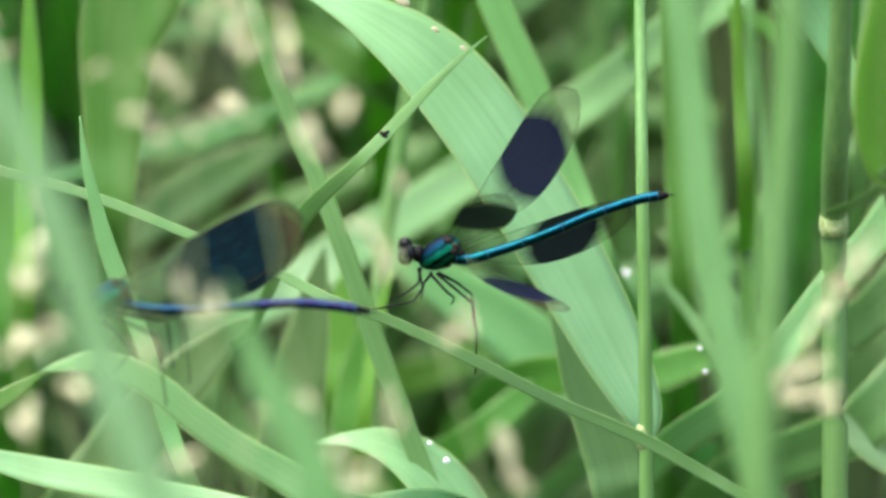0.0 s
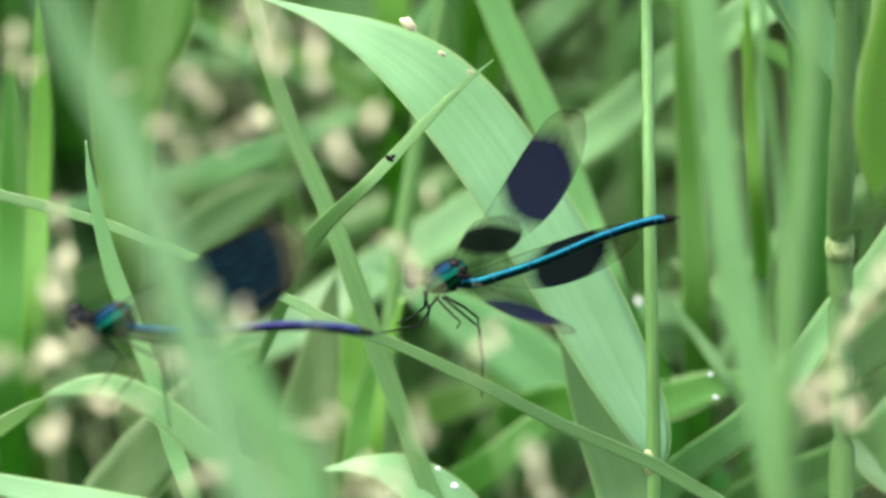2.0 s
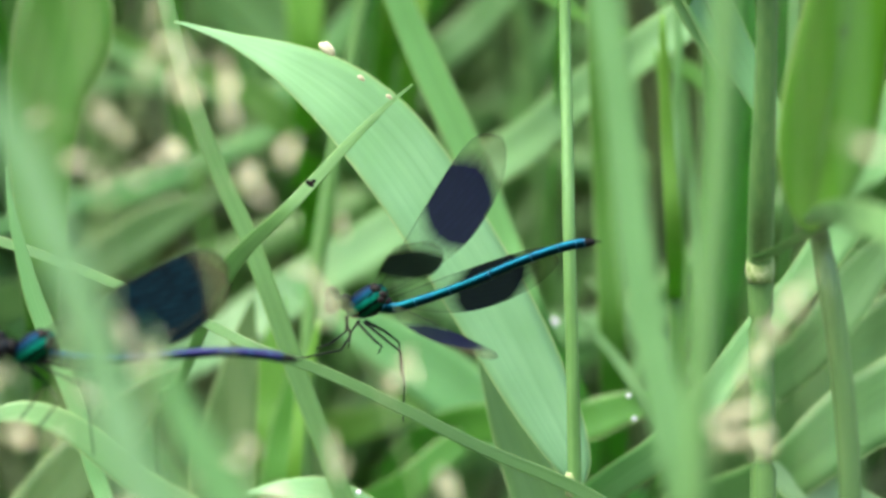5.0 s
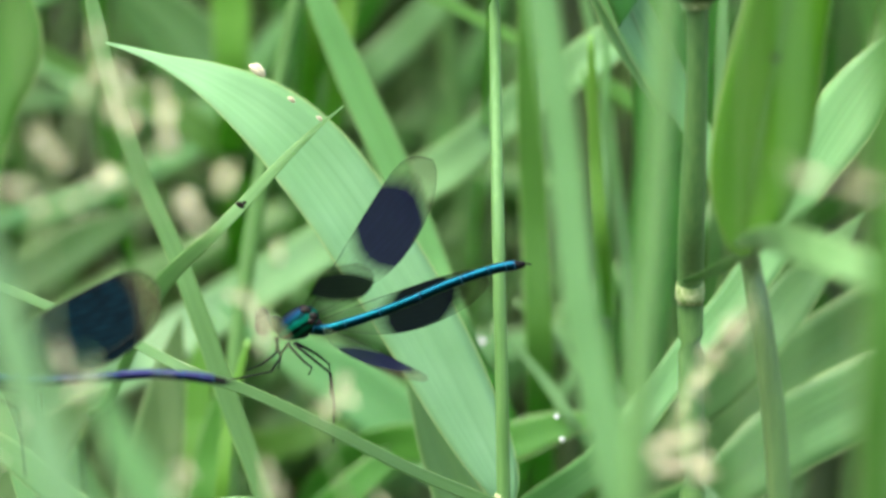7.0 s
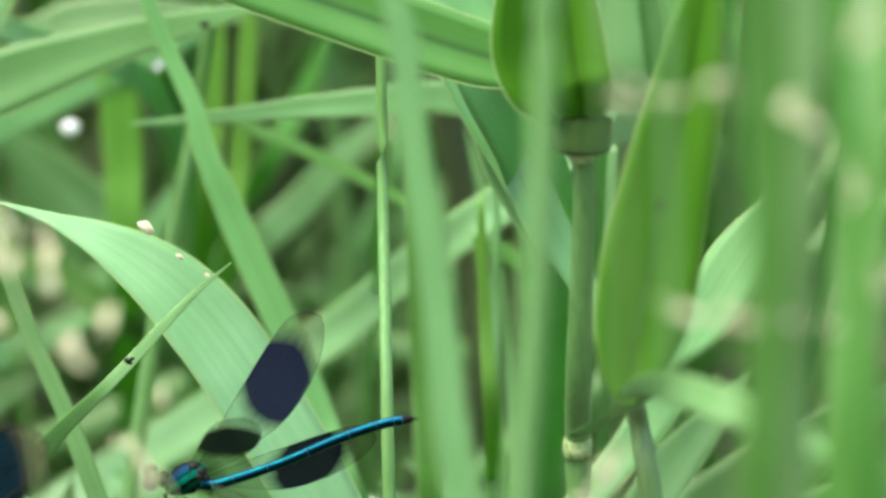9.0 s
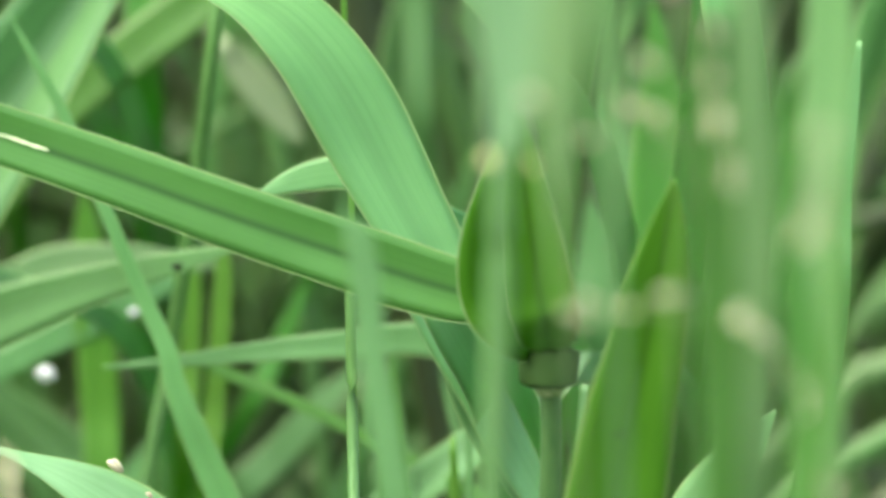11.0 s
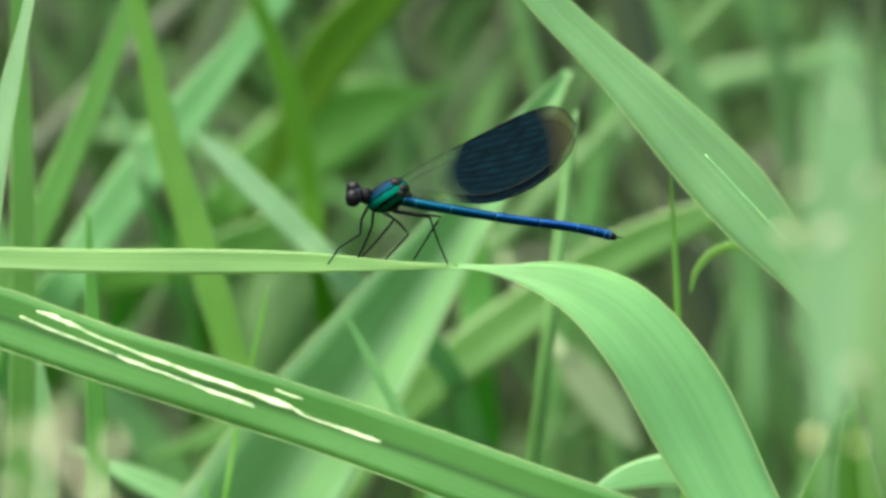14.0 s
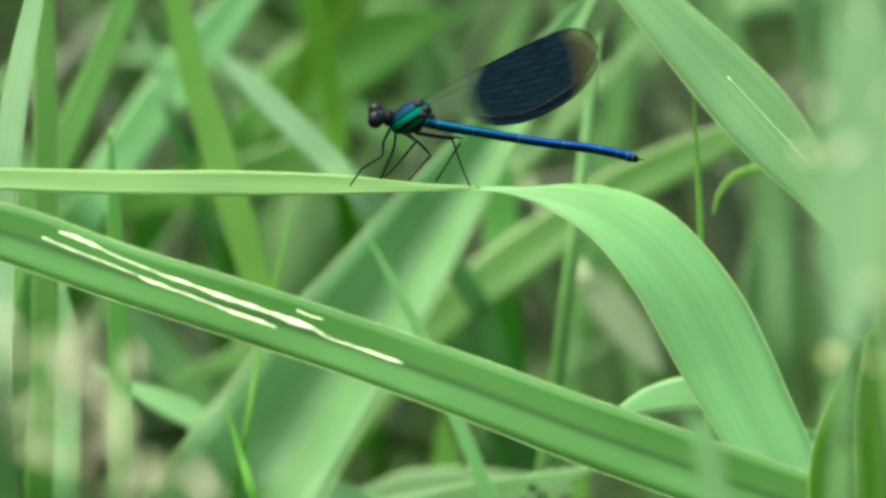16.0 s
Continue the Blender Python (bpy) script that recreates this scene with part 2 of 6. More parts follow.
def abdomen_material(name, near, far, back_lit_near, back_lit_far):
    """Metallic cuticle, changing in hue from the waist to the tip and from flank to back; highlight and shade are put
    into the colours too.
    """
    m, ns, ls, bsdf = material(name)
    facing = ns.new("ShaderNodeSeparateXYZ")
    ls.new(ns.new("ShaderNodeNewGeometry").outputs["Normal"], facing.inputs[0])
    place = ns.new("ShaderNodeTexCoord").outputs["Object"]
    way = ns.new("ShaderNodeSeparateXYZ")
    ls.new(place, way.inputs[0])
    tex = ns.new("ShaderNodeTexNoise")
    tex.inputs["Scale"].default_value, tex.inputs["Detail"].default_value = 320, 4
    ls.new(place, tex.inputs[0])
    along = ramp(ns, ls, way.outputs[0], 0.004, 0.024)
    # upward faces take a painted highlight, flanks a painted shade
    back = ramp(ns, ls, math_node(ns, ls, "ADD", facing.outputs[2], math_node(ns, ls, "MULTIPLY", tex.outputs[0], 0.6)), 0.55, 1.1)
    colour = mixed(ns, ls, mixed(ns, ls, near, far, along), mixed(ns, ls, back_lit_near, back_lit_far, along), back)
    dark = math_node(ns, ls, "MULTIPLY", ramp(ns, ls, tex.outputs[0], 0.52, 0.75), 0.7)
    ls.new(mixed(ns, ls, colour, (0.003, 0.012, 0.04), dark), bsdf.inputs["Base Color"])
    bsdf.inputs["Metallic"].default_value, bsdf.inputs["Roughness"].default_value = 1.0, 0.30
    return m


GREEN_METAL = thorax_material()
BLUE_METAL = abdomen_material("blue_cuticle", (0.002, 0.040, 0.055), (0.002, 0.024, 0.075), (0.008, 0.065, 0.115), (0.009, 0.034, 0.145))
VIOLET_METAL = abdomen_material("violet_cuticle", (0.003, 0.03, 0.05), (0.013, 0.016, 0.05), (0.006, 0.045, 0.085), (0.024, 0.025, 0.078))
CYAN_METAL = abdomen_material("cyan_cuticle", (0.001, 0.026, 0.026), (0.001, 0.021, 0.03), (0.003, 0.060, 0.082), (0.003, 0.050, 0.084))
BROWN = plain("brown_cuticle", (0.004, 0.003, 0.0025), (0.012, 0.007, 0.005), 900, 0.5, gloss=0.15)
BLACK = plain("black_cuticle", (0.0015, 0.0015, 0.0015), (0.004, 0.0045, 0.004), 500, 0.6, gloss=0.1)
EYE = plain("dark_eye", (0.0015, 0.0018, 0.0018), (0.005, 0.005, 0.0045), 1500, 0.3, bump=0.05, coat=0.05, gloss=0.1)
JOINT = plain("pale_joint", (0.01, 0.06, 0.1), (0.02, 0.1, 0.15), 500, 0.3, 0.7)


def wing_material(name, dark, sheen, inner_at, outer_at, rounding, end_rounding):
    """Clear at base and tip, dark in a rounded band between, with long veins that curve to the hind margin."""
    m, ns, ls, bsdf = material(name)
    uv = ns.new("ShaderNodeUVMap").outputs[0]
    part_uv = ns.new("ShaderNodeSeparateXYZ")
    ls.new(uv, part_uv.inputs[0])
    along, across = part_uv.outputs[0], part_uv.outputs[1]
    tex = ns.new("ShaderNodeTexNoise")
    tex.inputs["Scale"].default_value = 11
    ls.new(uv, tex.inputs[0])
    ragged = math_node(ns, ls, "MULTIPLY", math_node(ns, ls, "SUBTRACT", tex.outputs[0], 0.5), 0.03)
    mid = math_node(ns, ls, "SUBTRACT", across, 0.58)
    bow = math_node(ns, ls, "MULTIPLY", math_node(ns, ls, "MULTIPLY", mid, mid), rounding)
    inner = math_node(ns, ls, "ADD", math_node(ns, ls, "SUBTRACT", along, bow), ragged)
    end = math_node(ns, ls, "SUBTRACT", across, 0.45)
    outer = math_node(ns, ls, "ADD", math_node(ns, ls, "ADD", along, math_node(ns, ls, "MULTIPLY", math_node(ns, ls, "MULTIPLY", end, end), end_rounding)), ragged)
    band = math_node(ns, ls, "MULTIPLY", ramp(ns, ls, inner, inner_at - 0.07, inner_at + 0.05), math_node(ns, ls, "SUBTRACT", 1.0, ramp(ns, ls, outer, outer_at - 0.055, outer_at + 0.07)))
    rim = math_node(ns, ls, "MULTIPLY", ramp(ns, ls, across, 0.93, 0.99), ramp(ns, ls, along, 0.55, 0.75))
    band = math_node(ns, ls, "MULTIPLY", band, math_node(ns, ls, "SUBTRACT", 1.0, math_node(ns, ls, "MULTIPLY", rim, 0.15)))
    fan = math_node(ns, ls, "SUBTRACT", across, math_node(ns, ls, "MULTIPLY", math_node(ns, ls, "MULTIPLY", along, along), 0.5))
    fan = math_node(ns, ls, "ADD", fan, math_node(ns, ls, "MULTIPLY", ragged, 1.6))
    rows = math_node(ns, ls, "SINE", math_node(ns, ls, "MULTIPLY", fan, 58.0))
    vein = ramp(ns, ls, rows, 0.2, 0.95)
    colour = mixed(ns, ls, (0.075, 0.13, 0.06), (0.055, 0.05, 0.022), ramp(ns, ls, along, 0.6, 0.85))
    gloss_part = math_node(ns, ls, "MULTIPLY", math_node(ns, ls, "SUBTRACT", 1.0, vein), ramp(ns, ls, tex.outputs[0], 0.3, 0.7))
    colour = mixed(ns, ls, colour, mixed(ns, ls, dark, sheen, gloss_part), band)
    ls.new(colour, bsdf.inputs["Base Color"])
    bsdf.inputs["Roughness"].default_value = 0.45
    bsdf.inputs["Specular IOR Level"].default_value = 0.06
    relief = ns.new("ShaderNodeBump")
    relief.inputs["Strength"].default_value, relief.inputs["Distance"].default_value = 0.02, 0.0001
    ls.new(rows, relief.inputs["Height"])
    ls.new(relief.outputs[0], bsdf.inputs["Normal"])
    cover = math_node(ns, ls, "ADD", 0.16, math_node(ns, ls, "MULTIPLY", band, 0.82))
    cover = math_node(ns, ls, "ADD", cover, math_node(ns, ls, "MULTIPLY", ramp(ns, ls, along, 0.76, 0.92), 0.24))
    cover = math_node(ns, ls, "ADD", cover, math_node(ns, ls, "MULTIPLY", math_node(ns, ls, "SUBTRACT", vein, math_node(ns, ls, "MULTIPLY", vein, band)), 0.06))
    ls.new(cover, bsdf.inputs["Alpha"])
    return m


WING = wing_material("banded_wing", (0.001, 0.0045, 0.007), (0.0026, 0.017, 0.024), 0.27, 0.875, 0.30, 0.12)
OPEN_WING = wing_material("violet_banded_wing", (0.004, 0.0045, 0.016), (0.0052, 0.0064, 0.0215), 0.375, 0.835, 0.26, 0.30)


def glint_water_material():
    m, ns, ls, bsdf = material("water")
    # white, half opaque body stands in for the bright glint of a drop
    bsdf.inputs["Base Color"].default_value = (0.92, 0.95, 0.93, 1)
    bsdf.inputs["Transmission Weight"].default_value, bsdf.inputs["Roughness"].default_value, bsdf.inputs["IOR"].default_value = 0.45, 0.03, 1.33
    return m


GLINT_WATER = glint_water_material()


# ---- mesh helpers
def spline(points, steps):
    """A smooth centripetal curve through rows of numbers, evenly stepped between them."""
    p = np.array(points, float)
    p = np.vstack([2 * p[0] - p[1], p, 2 * p[-1] - p[-2]])
    k = np.r_[0, np.cumsum(np.maximum(np.linalg.norm(np.diff(p[:, :3], axis=0), axis=1), 1e-9) ** 0.5)]
    rows = []
    for i in range(1, len(p) - 2):
        a, b, c, d = p[i - 1 : i + 3]
        ta, tb, tc, td = k[i - 1 : i + 3]
        for t in np.linspace(tb, tc, steps, endpoint=False):
            ab = (a * (tb - t) + b * (t - ta)) / (tb - ta)
            bc = (b * (tc - t) + c * (t - tb)) / (tc - tb)
            cd = (c * (td - t) + d * (t - tc)) / (td - tc)
            left, right = (ab * (tc - t) + bc * (t - ta)) / (tc - ta), (bc * (td - t) + cd * (t - tb)) / (td - tb)
            rows.append((left * (tc - t) + right * (t - tb)) / (tc - tb))
    rows.append(p[-2])
    return np.array(rows)


def finish(name, bm, mat, parent=None, label="", smooth=True):
    mesh = bpy.data.meshes.new(name)
    bmesh.ops.recalc_face_normals(bm, faces=bm.faces)
    for face in bm.faces:
        face.smooth = smooth
    bm.to_mesh(mesh)
    bm.free()
    mesh.materials.append(mat)
    ob = new(name, mesh)
    ob.parent = parent
    return tagged(ob, label)


def strip_into(bm, rows, lean, fold, wave=0.0, thick=0.00022, across=6):
    """One leaf as a thin shell: rows of x, y, z, width from end to end."""
    uv = bm.loops.layers.uv.verify()
    centre, width = rows[:, :3], np.maximum(rows[:, 3], 0.00025)
    t = np.gradient(centre, axis=0)
    t /= np.linalg.norm(t, axis=1)[:, None] + 1e-12
    away = np.array([0.0, 1.0, 0.0])
    s = np.cross(t, away)
    s /= np.linalg.norm(s, axis=1)[:, None] + 1e-9
    for i in range(1, len(s)):
        if s[i] @ s[i - 1] < 0:
            s[i] = -s[i]
    if s[:, 2].mean() < 0:
        s = -s
    s = s - t * (s * t).sum(1)[:, None]
    n = np.cross(t, s)
    n *= np.where(n[:, 1] > 0, 1, -1)[:, None]
    a = radians(lean)
    side, up = s * math.cos(a) + n * math.sin(a), -n * math.cos(a) + s * math.sin(a)
    half = width / 2 / math.cos(a)
    length = np.r_[0, np.cumsum(np.linalg.norm(np.diff(centre, axis=0), axis=1))]
    phase = centre[0, 0] * 400
    ridge = np.c_[centre + up * (-0.2 * fold * half + 0.4 * thick)[:, None], np.minimum(half * 0.016, 0.00012) + 0.00004]
    rims = []
    for v in (-1, 1):
        lift = 0.3 * fold * half + wave * half * np.sin(length * 95 + phase + v)
        rims.append(np.c_[centre + side * (v * half)[:, None] + up * lift[:, None], np.minimum(half * 0.02, 0.00007) + 0.00001])
    layers = []
    for level in (0.5, -0.5):
        grid = []
        for i in range(len(rows)):
            line = []
            for k in range(across + 1):
                v = 2 * k / across - 1
                lift = fold * (abs(v) - 0.4) * half[i] * 0.5 + wave * half[i] * v * v * math.sin(length[i] * 95 + phase + v)
                body = thick * (1.0 - 0.8 * abs(v) + (0.9 if k == across // 2 else 0)) if width[i] > 0.001 else thick * 0.5
                p = centre[i] + side[i] * v * half[i] + up[i] * (lift + level * body)
                line.append(bm.verts.new(p))
            grid.append(line)
        layers.append(grid)
    def quad(vs, us):
        face = bm.faces.new(vs)
        for loop, c in zip(face.loops, us):
            loop[uv].uv = c
    for i in range(len(rows) - 1):
        for k in range(across):
            us = [(k / across, length[i]), ((k + 1) / across, length[i]), ((k + 1) / across, length[i + 1]), (k / across, length[i + 1])]
            g = layers[0]
            quad((g[i][k], g[i][k + 1], g[i + 1][k + 1], g[i + 1][k]), us)
            g = layers[1]
            quad((g[i + 1][k], g[i + 1][k + 1], g[i][k + 1], g[i][k]), us[::-1][0:1] + us[2:3] + us[1:2] + us[0:1])
        for k in (0, across):
            g, h = layers
            e = k / across
            quad((g[i][k], g[i + 1][k], h[i + 1][k], h[i][k]), [(e, length[i]), (e, length[i + 1]), (e, length[i + 1]), (e, length[i])])
    for i in (0, len(rows) - 1):
        for k in range(across):
            g, h = layers
            quad((g[i][k], h[i][k], h[i][k + 1], g[i][k + 1]), [(k / across, length[i])] * 4)
    return ridge, rims


def to_ground(points, dx):
    """Carries a leaf or stem on from its last point down to the soil."""
    last, before = np.array(points[-1], float), np.array(points[-2], float)
    way = last[:3] - before[:3]
    way /= np.linalg.norm(way) + 1e-9
    z = last[2]
    back = 0.6 if last[1] > 1.5 else 0.05
    a = last[:3] + way * 0.03 + np.array([0, back * 0.1, 0])
    foot = np.array([a[0] + dx + way[0] * 0.05, a[1] + back, -0.01])
    mid = a * 0.75 + foot * 0.25 + np.array([0, back * 0.4, 0])
    w = last[3]
    return [*points, (*a, w), (*mid, w * 0.8), (*foot, w * 0.4)]


def blade(name, points, lean, fold, mat, parent=None, label="", root=False, dx=0.0):
    rows = spline(to_ground(points, dx) if root else points, 7)
    up = parent
    while up is not None:
        rows[:, :3] -= np.array(up.location)
        up = up.parent
    bm = bmesh.new()
    ridge, rims = strip_into(bm, rows, lean, fold, 0.06)
    ob = finish(name, bm, mat, parent, label)
    if rows[:, 3].max() > 0.0026 and name != "twisted_end" and mat != LEAF_BROAD:
        bm = bmesh.new()
        tube_into(bm, ridge, 5)
        finish("midrib", bm, RIB_DARK if mat in (LEAF_GRASS, LEAF_STREAKED) else RIB, ob)
    if rows[:, 3].max() > 0.0048 and 1.52 < points[0][1] < 1.73:
        for rim in rims:
            bm = bmesh.new()
            tube_into(bm, rim, 4)
            finish("leaf_margin", bm, MARGIN, ob)
    if parent is None:
        tagged(ob, label, "leaf")
    return ob


def tube_into(bm, rows, sides=10):
    """A round tube along rows of x, y, z, radius, closed at both ends."""
    rings = []
    rows = np.array(rows, float)
    t = np.gradient(rows[:, :3], axis=0)
    for p, d in zip(rows, t):
        q = Vector(d).to_track_quat("Z", "Y").to_matrix()
        rings.append([bm.verts.new(Vector(p[:3]) + q @ Vector((math.cos(a) * p[3], math.sin(a) * p[3], 0))) for a in np.linspace(0, 2 * math.pi, sides, endpoint=False)])
    for r, s in zip(rings, rings[1:]):
        for k in range(sides):
            bm.faces.new((r[k], r[(k + 1) % sides], s[(k + 1) % sides], s[k]))
    bm.faces.new(rings[0][::-1])
    bm.faces.new(rings[-1])


def ball_into(bm, at, radii, turn=None, u=16, v=10):
    m = Matrix.Translation(at) @ (turn or Matrix()) @ Matrix.Diagonal((*radii, 1))
    bmesh.ops.create_uvsphere(bm, u_segments=u, v_segments=v, radius=1, matrix=m)


def reed_plant(points, mat, label):
    """A reed: an empty at its foot, with the stem as its first part; rows of x, y, z, radius from below upwards."""
    x, y, z, r = points[0]
    d = np.array(points[0][:3]) - np.array(points[1][:3])
    k = min(1.0, z / max(0.05, -d[2]) * 0.25)
    foot = (x + d[0] * k, y + 0.01, 0.0)
    base = new("reed_plant")
    base.location = foot
    tagged(base, label, "reed")
    base.empty_display_size = 0.05
    bm = bmesh.new()
    rows = spline([(foot[0], foot[1], -0.02, r * 1.15), ((foot[0] * 0.4 + x * 0.6), (foot[1] * 0.4 + y * 0.6), z * 0.55, r * 1.1), *points], 10)
    rows[:, :3] -= np.array(foot)
    tube_into(bm, rows, 14)
    finish("stem", bm, mat, base)
    return base


def local(parent, p):
    return tuple(np.array(p[:3]) - np.array(parent.location))


def stem_node(parent, at, r):
    x, y, z = local(parent, at)
    bm = bmesh.new()
    tube_into(bm, [(x, y, z - 0.0022, r * 0.98), (x, y, z - 0.0012, r * 1.08), (x, y, z, r * 1.14), (x, y, z + 0.001, r * 1.1), (x, y, z + 0.002, r * 0.98)], 16)
    finish("node", bm, NODE, parent, "swollen pale stem node")


def collar(parent, points):
    """The wrapped base of a shoot, painted dark for the shade there, on a yellowish ring."""
    rows = spline([(*local(parent, p), p[3]) for p in points], 4)
    bm = bmesh.new()
    tube_into(bm, rows[8:], 16)
    finish("shaded_base", bm, SHADED_BASE, parent, "wrapped shoot base painted dark for its shade")
    bm = bmesh.new()
    tube_into(bm, rows[3:9], 16)
    finish("node", bm, NODE, parent, "yellowish stem node")


def broken_top(parent, at, r):
    x, y, z = local(parent, at)
    bm = bmesh.new()
    tube_into(bm, [(x, y, z - r * 1.5, r * 0.8), (x, y, z - r * 0.6, r), (x, y, z + r * 0.3, r * 0.85), (x, y, z + r * 0.8, r * 0.35)], 10)
    finish("broken_end", bm, PALE_TOP, parent, "pale yellow broken end")


def streak(points, width, parent, name="feeding_streak", note="whitish feeding streak"):
    rows = spline(points, 6)
    up = parent
    while up is not None:
        rows -= np.array(up.location)
        up = up.parent
    n = len(rows)
    taper = np.sin(np.linspace(0.15, math.pi - 0.15, n)) ** 0.5
    bm = bmesh.new()
    rng = random.Random(n + int(width * 1e6))
    taper *= np.array([rng.uniform(0.7, 1.2) for _ in range(n)])
    strip_into(bm, np.c_[rows, width * 0.85 * taper], 15, 0.0, 0.08, 0.0002, 4)
    finish(name, bm, RIB if name == "crease" else SCAR, parent, note)


def water_drop(at, r):
    bm = bmesh.new()
    ball_into(bm, at, (r, r, r * 0.85))
    tagged(finish("water_drop", bm, GLINT_WATER), "water drop whitened for its glint, lying on a leaf", "drop", "water drops")


def grass_seed(at, r):
    bm = bmesh.new()
    ball_into(bm, at, (r * 1.2, r * 0.45, r * 0.5), pose(0, 0, 0, 0, 35, 0), 10, 8)
    ball_into(bm, Vector(at) + Vector((r * 0.3, -r * 0.2, r * 0.2)), (r * 0.9, r * 0.3, r * 0.35), pose(0, 0, 0, 0, 50, 0), 10, 8)
    tagged(finish("grass_seed", bm, CHAFF), "whitish grass seed caught on a leaf edge", "seed", "grass seeds")


def speck(at, r):
    bm = bmesh.new()
    ball_into(bm, at, (r * 1.3, r * 0.6, r * 0.7), pose(0, 0, 0, 0, 35, 0), 8, 6)
    ball_into(bm, Vector(at) + Vector((r, 0, r * 0.6)), (r * 0.6, r * 0.4, r * 0.5), None, 8, 6)
    tagged(finish("speck", bm, DIRT), "tiny dark speck on a leaf", "speck", "dark specks")


def spikelet_mesh():
    """A spikelet, 2 long: a fan of pointed husks."""
    bm = bmesh.new()
    for turn, shift, base, size in ((0, 0, -1.0, 1.0), (9, 0.10, -0.95, 0.86), (-10, -0.10, -0.9, 0.84), (4, 0.04, -0.35, 0.66), (-5, -0.06, -0.2, 0.6)):
        a = radians(turn)
        rows = [(shift + math.sin(a) * k * 2 * size, 0.05 * turn / 9, base + math.cos(a) * k * 2 * size, r * size) for k, r in ((0, 0.03), (0.15, 0.13), (0.38, 0.19), (0.62, 0.15), (0.85, 0.06), (1.0, 0.012))]
        tube_into(bm, rows, 7)
    mesh = bpy.data.meshes.new("spikelet")
    for face in bm.faces:
        face.smooth = True
    bm.to_mesh(mesh)
    bm.free()
    mesh.materials.append(CHAFF)
    return mesh


SPIKELET = spikelet_mesh()


def flower_head(axis, heads, label):
    """A grass panicle: a thin stalk from the soil, fine branches, and single spikelets; heads are x, y, z, half length, lean."""
    foot = (axis[0][0], axis[0][1], 0.0)
    base = new("grass_flower_head")
    base.location = foot
    tagged(base, label, "grass")
    rows = spline([(foot[0], foot[1], -0.01), *axis], 8) - np.array(foot)
    radius = np.linspace(0.00026, 0.00014, len(rows))
    bm = bmesh.new()
    tube_into(bm, np.c_[rows, radius], 7)
    finish("stalk", bm, STRAW, base)
    for x, y, z, size, lean in heads:
        p = np.array((x, y, z)) - np.array(foot)
        low = rows[rows[:, 2] < p[2] - 0.003]
        low = low if len(low) else rows[:1]
        q = low[np.argmin(np.linalg.norm(low - p, axis=1))]
        bm = bmesh.new()
        mid = (p + q) / 2 + np.array((0, 0, 0.002))
        branch = spline([q, mid, p], 5)
        tube_into(bm, np.c_[branch, np.full(len(branch), 0.00009)], 5)
        finish("branch", bm, STRAW, base)
        way = np.array((math.sin(radians(lean)), 0, math.cos(radians(lean))))
        side = np.array((way[2], 0, -way[0]))
        for k in range(4):
            ob = new("spikelet", SPIKELET)
            ob.parent = base
            s = size * (1.0 if k == 0 else random.uniform(0.45, 0.75))
            on = p if k == 0 else p + way * size * random.uniform(-0.9, 0.9) + side * size * random.gauss(0, 0.28) + np.array((0, random.gauss(0, 0.4) * size, 0))
            ob.matrix_basis = pose(*on, random.uniform(-20, 20), lean + random.gauss(0, 5 if k == 0 else 13), random.uniform(0, 360)) @ Matrix.Diagonal((s * 0.7, s * 0.7, s, 1))
    return base


def wing_mesh(mat):
    """A damselfly wing, 1 long: narrow stalk, widest past the middle, rounded tip; and its dark edge vein."""
    bm = bmesh.new()
    uv = bm.loops.layers.uv.verify()
    xs = np.r_[np.linspace(0, 0.84, 26), np.linspace(0.86, 1, 14)]
    def outline(x, h):
        c = spline(list(zip(x, h, [0.0] * len(x))), 8)
        return np.interp(xs, c[:, 0], c[:, 1])

    top = outline([0, 0.09, 0.24, 0.41, 0.65, 0.80, 0.90, 0.955, 0.985, 1], [0.012, 0.03, 0.061, 0.088, 0.124, 0.138, 0.130, 0.098, 0.055, 0.0])
    low = outline([0, 0.05, 0.13, 0.27, 0.415, 0.55, 0.72, 0.85, 0.93, 0.975, 1], [0.015, 0.045, 0.09, 0.155, 0.205, 0.216, 0.19, 0.14, 0.088, 0.045, 0.0])
    breadth = top + low
    cols = 10
    grids = []
    for level in (0.0012, -0.0012):
        g = []
        for i, x in enumerate(xs):
            row = []
            for k in range(cols + 1):
                v = k / cols
                pleat = 0.0015 * (1 if k % 2 else -1) * (1 - 0.5 * x)
                row.append(bm.verts.new((x, level + pleat, top[i] - breadth[i] * v)))
            g.append(row)
        grids.append(g)
    for i in range(len(xs) - 1):
        for k in range(cols):
            us = [(xs[i], k / cols), (xs[i + 1], k / cols), (xs[i + 1], (k + 1) / cols), (xs[i], (k + 1) / cols)]
            g, h = grids
            for vs, order in (((g[i][k], g[i + 1][k], g[i + 1][k + 1], g[i][k + 1]), us),):
                face = bm.faces.new(vs)
                face.smooth = True
                for loop, c in zip(face.loops, order):
                    loop[uv].uv = c
    bmesh.ops.delete(bm, geom=[v for v in bm.verts if not v.link_faces], context="VERTS")
    mesh = bpy.data.meshes.new("wing")
    bm.to_mesh(mesh)
    bm.free()
    mesh.materials.append(mat)
    bm = bmesh.new()
    edge = [(x, 0, z) for x, z in zip(xs[::3], top[::3])] + [(x, 0, -z) for x, z in zip(xs[::-3], low[::-3])]
    tube_into(bm, [(*p, 0.0019 if k < 14 else 0.0013) for k, p in enumerate(edge)], 5)
    rim = bpy.data.meshes.new("edge_vein")
    bm.to_mesh(rim)
    bm.free()
    rim.materials.append(BROWN)
    return mesh, rim


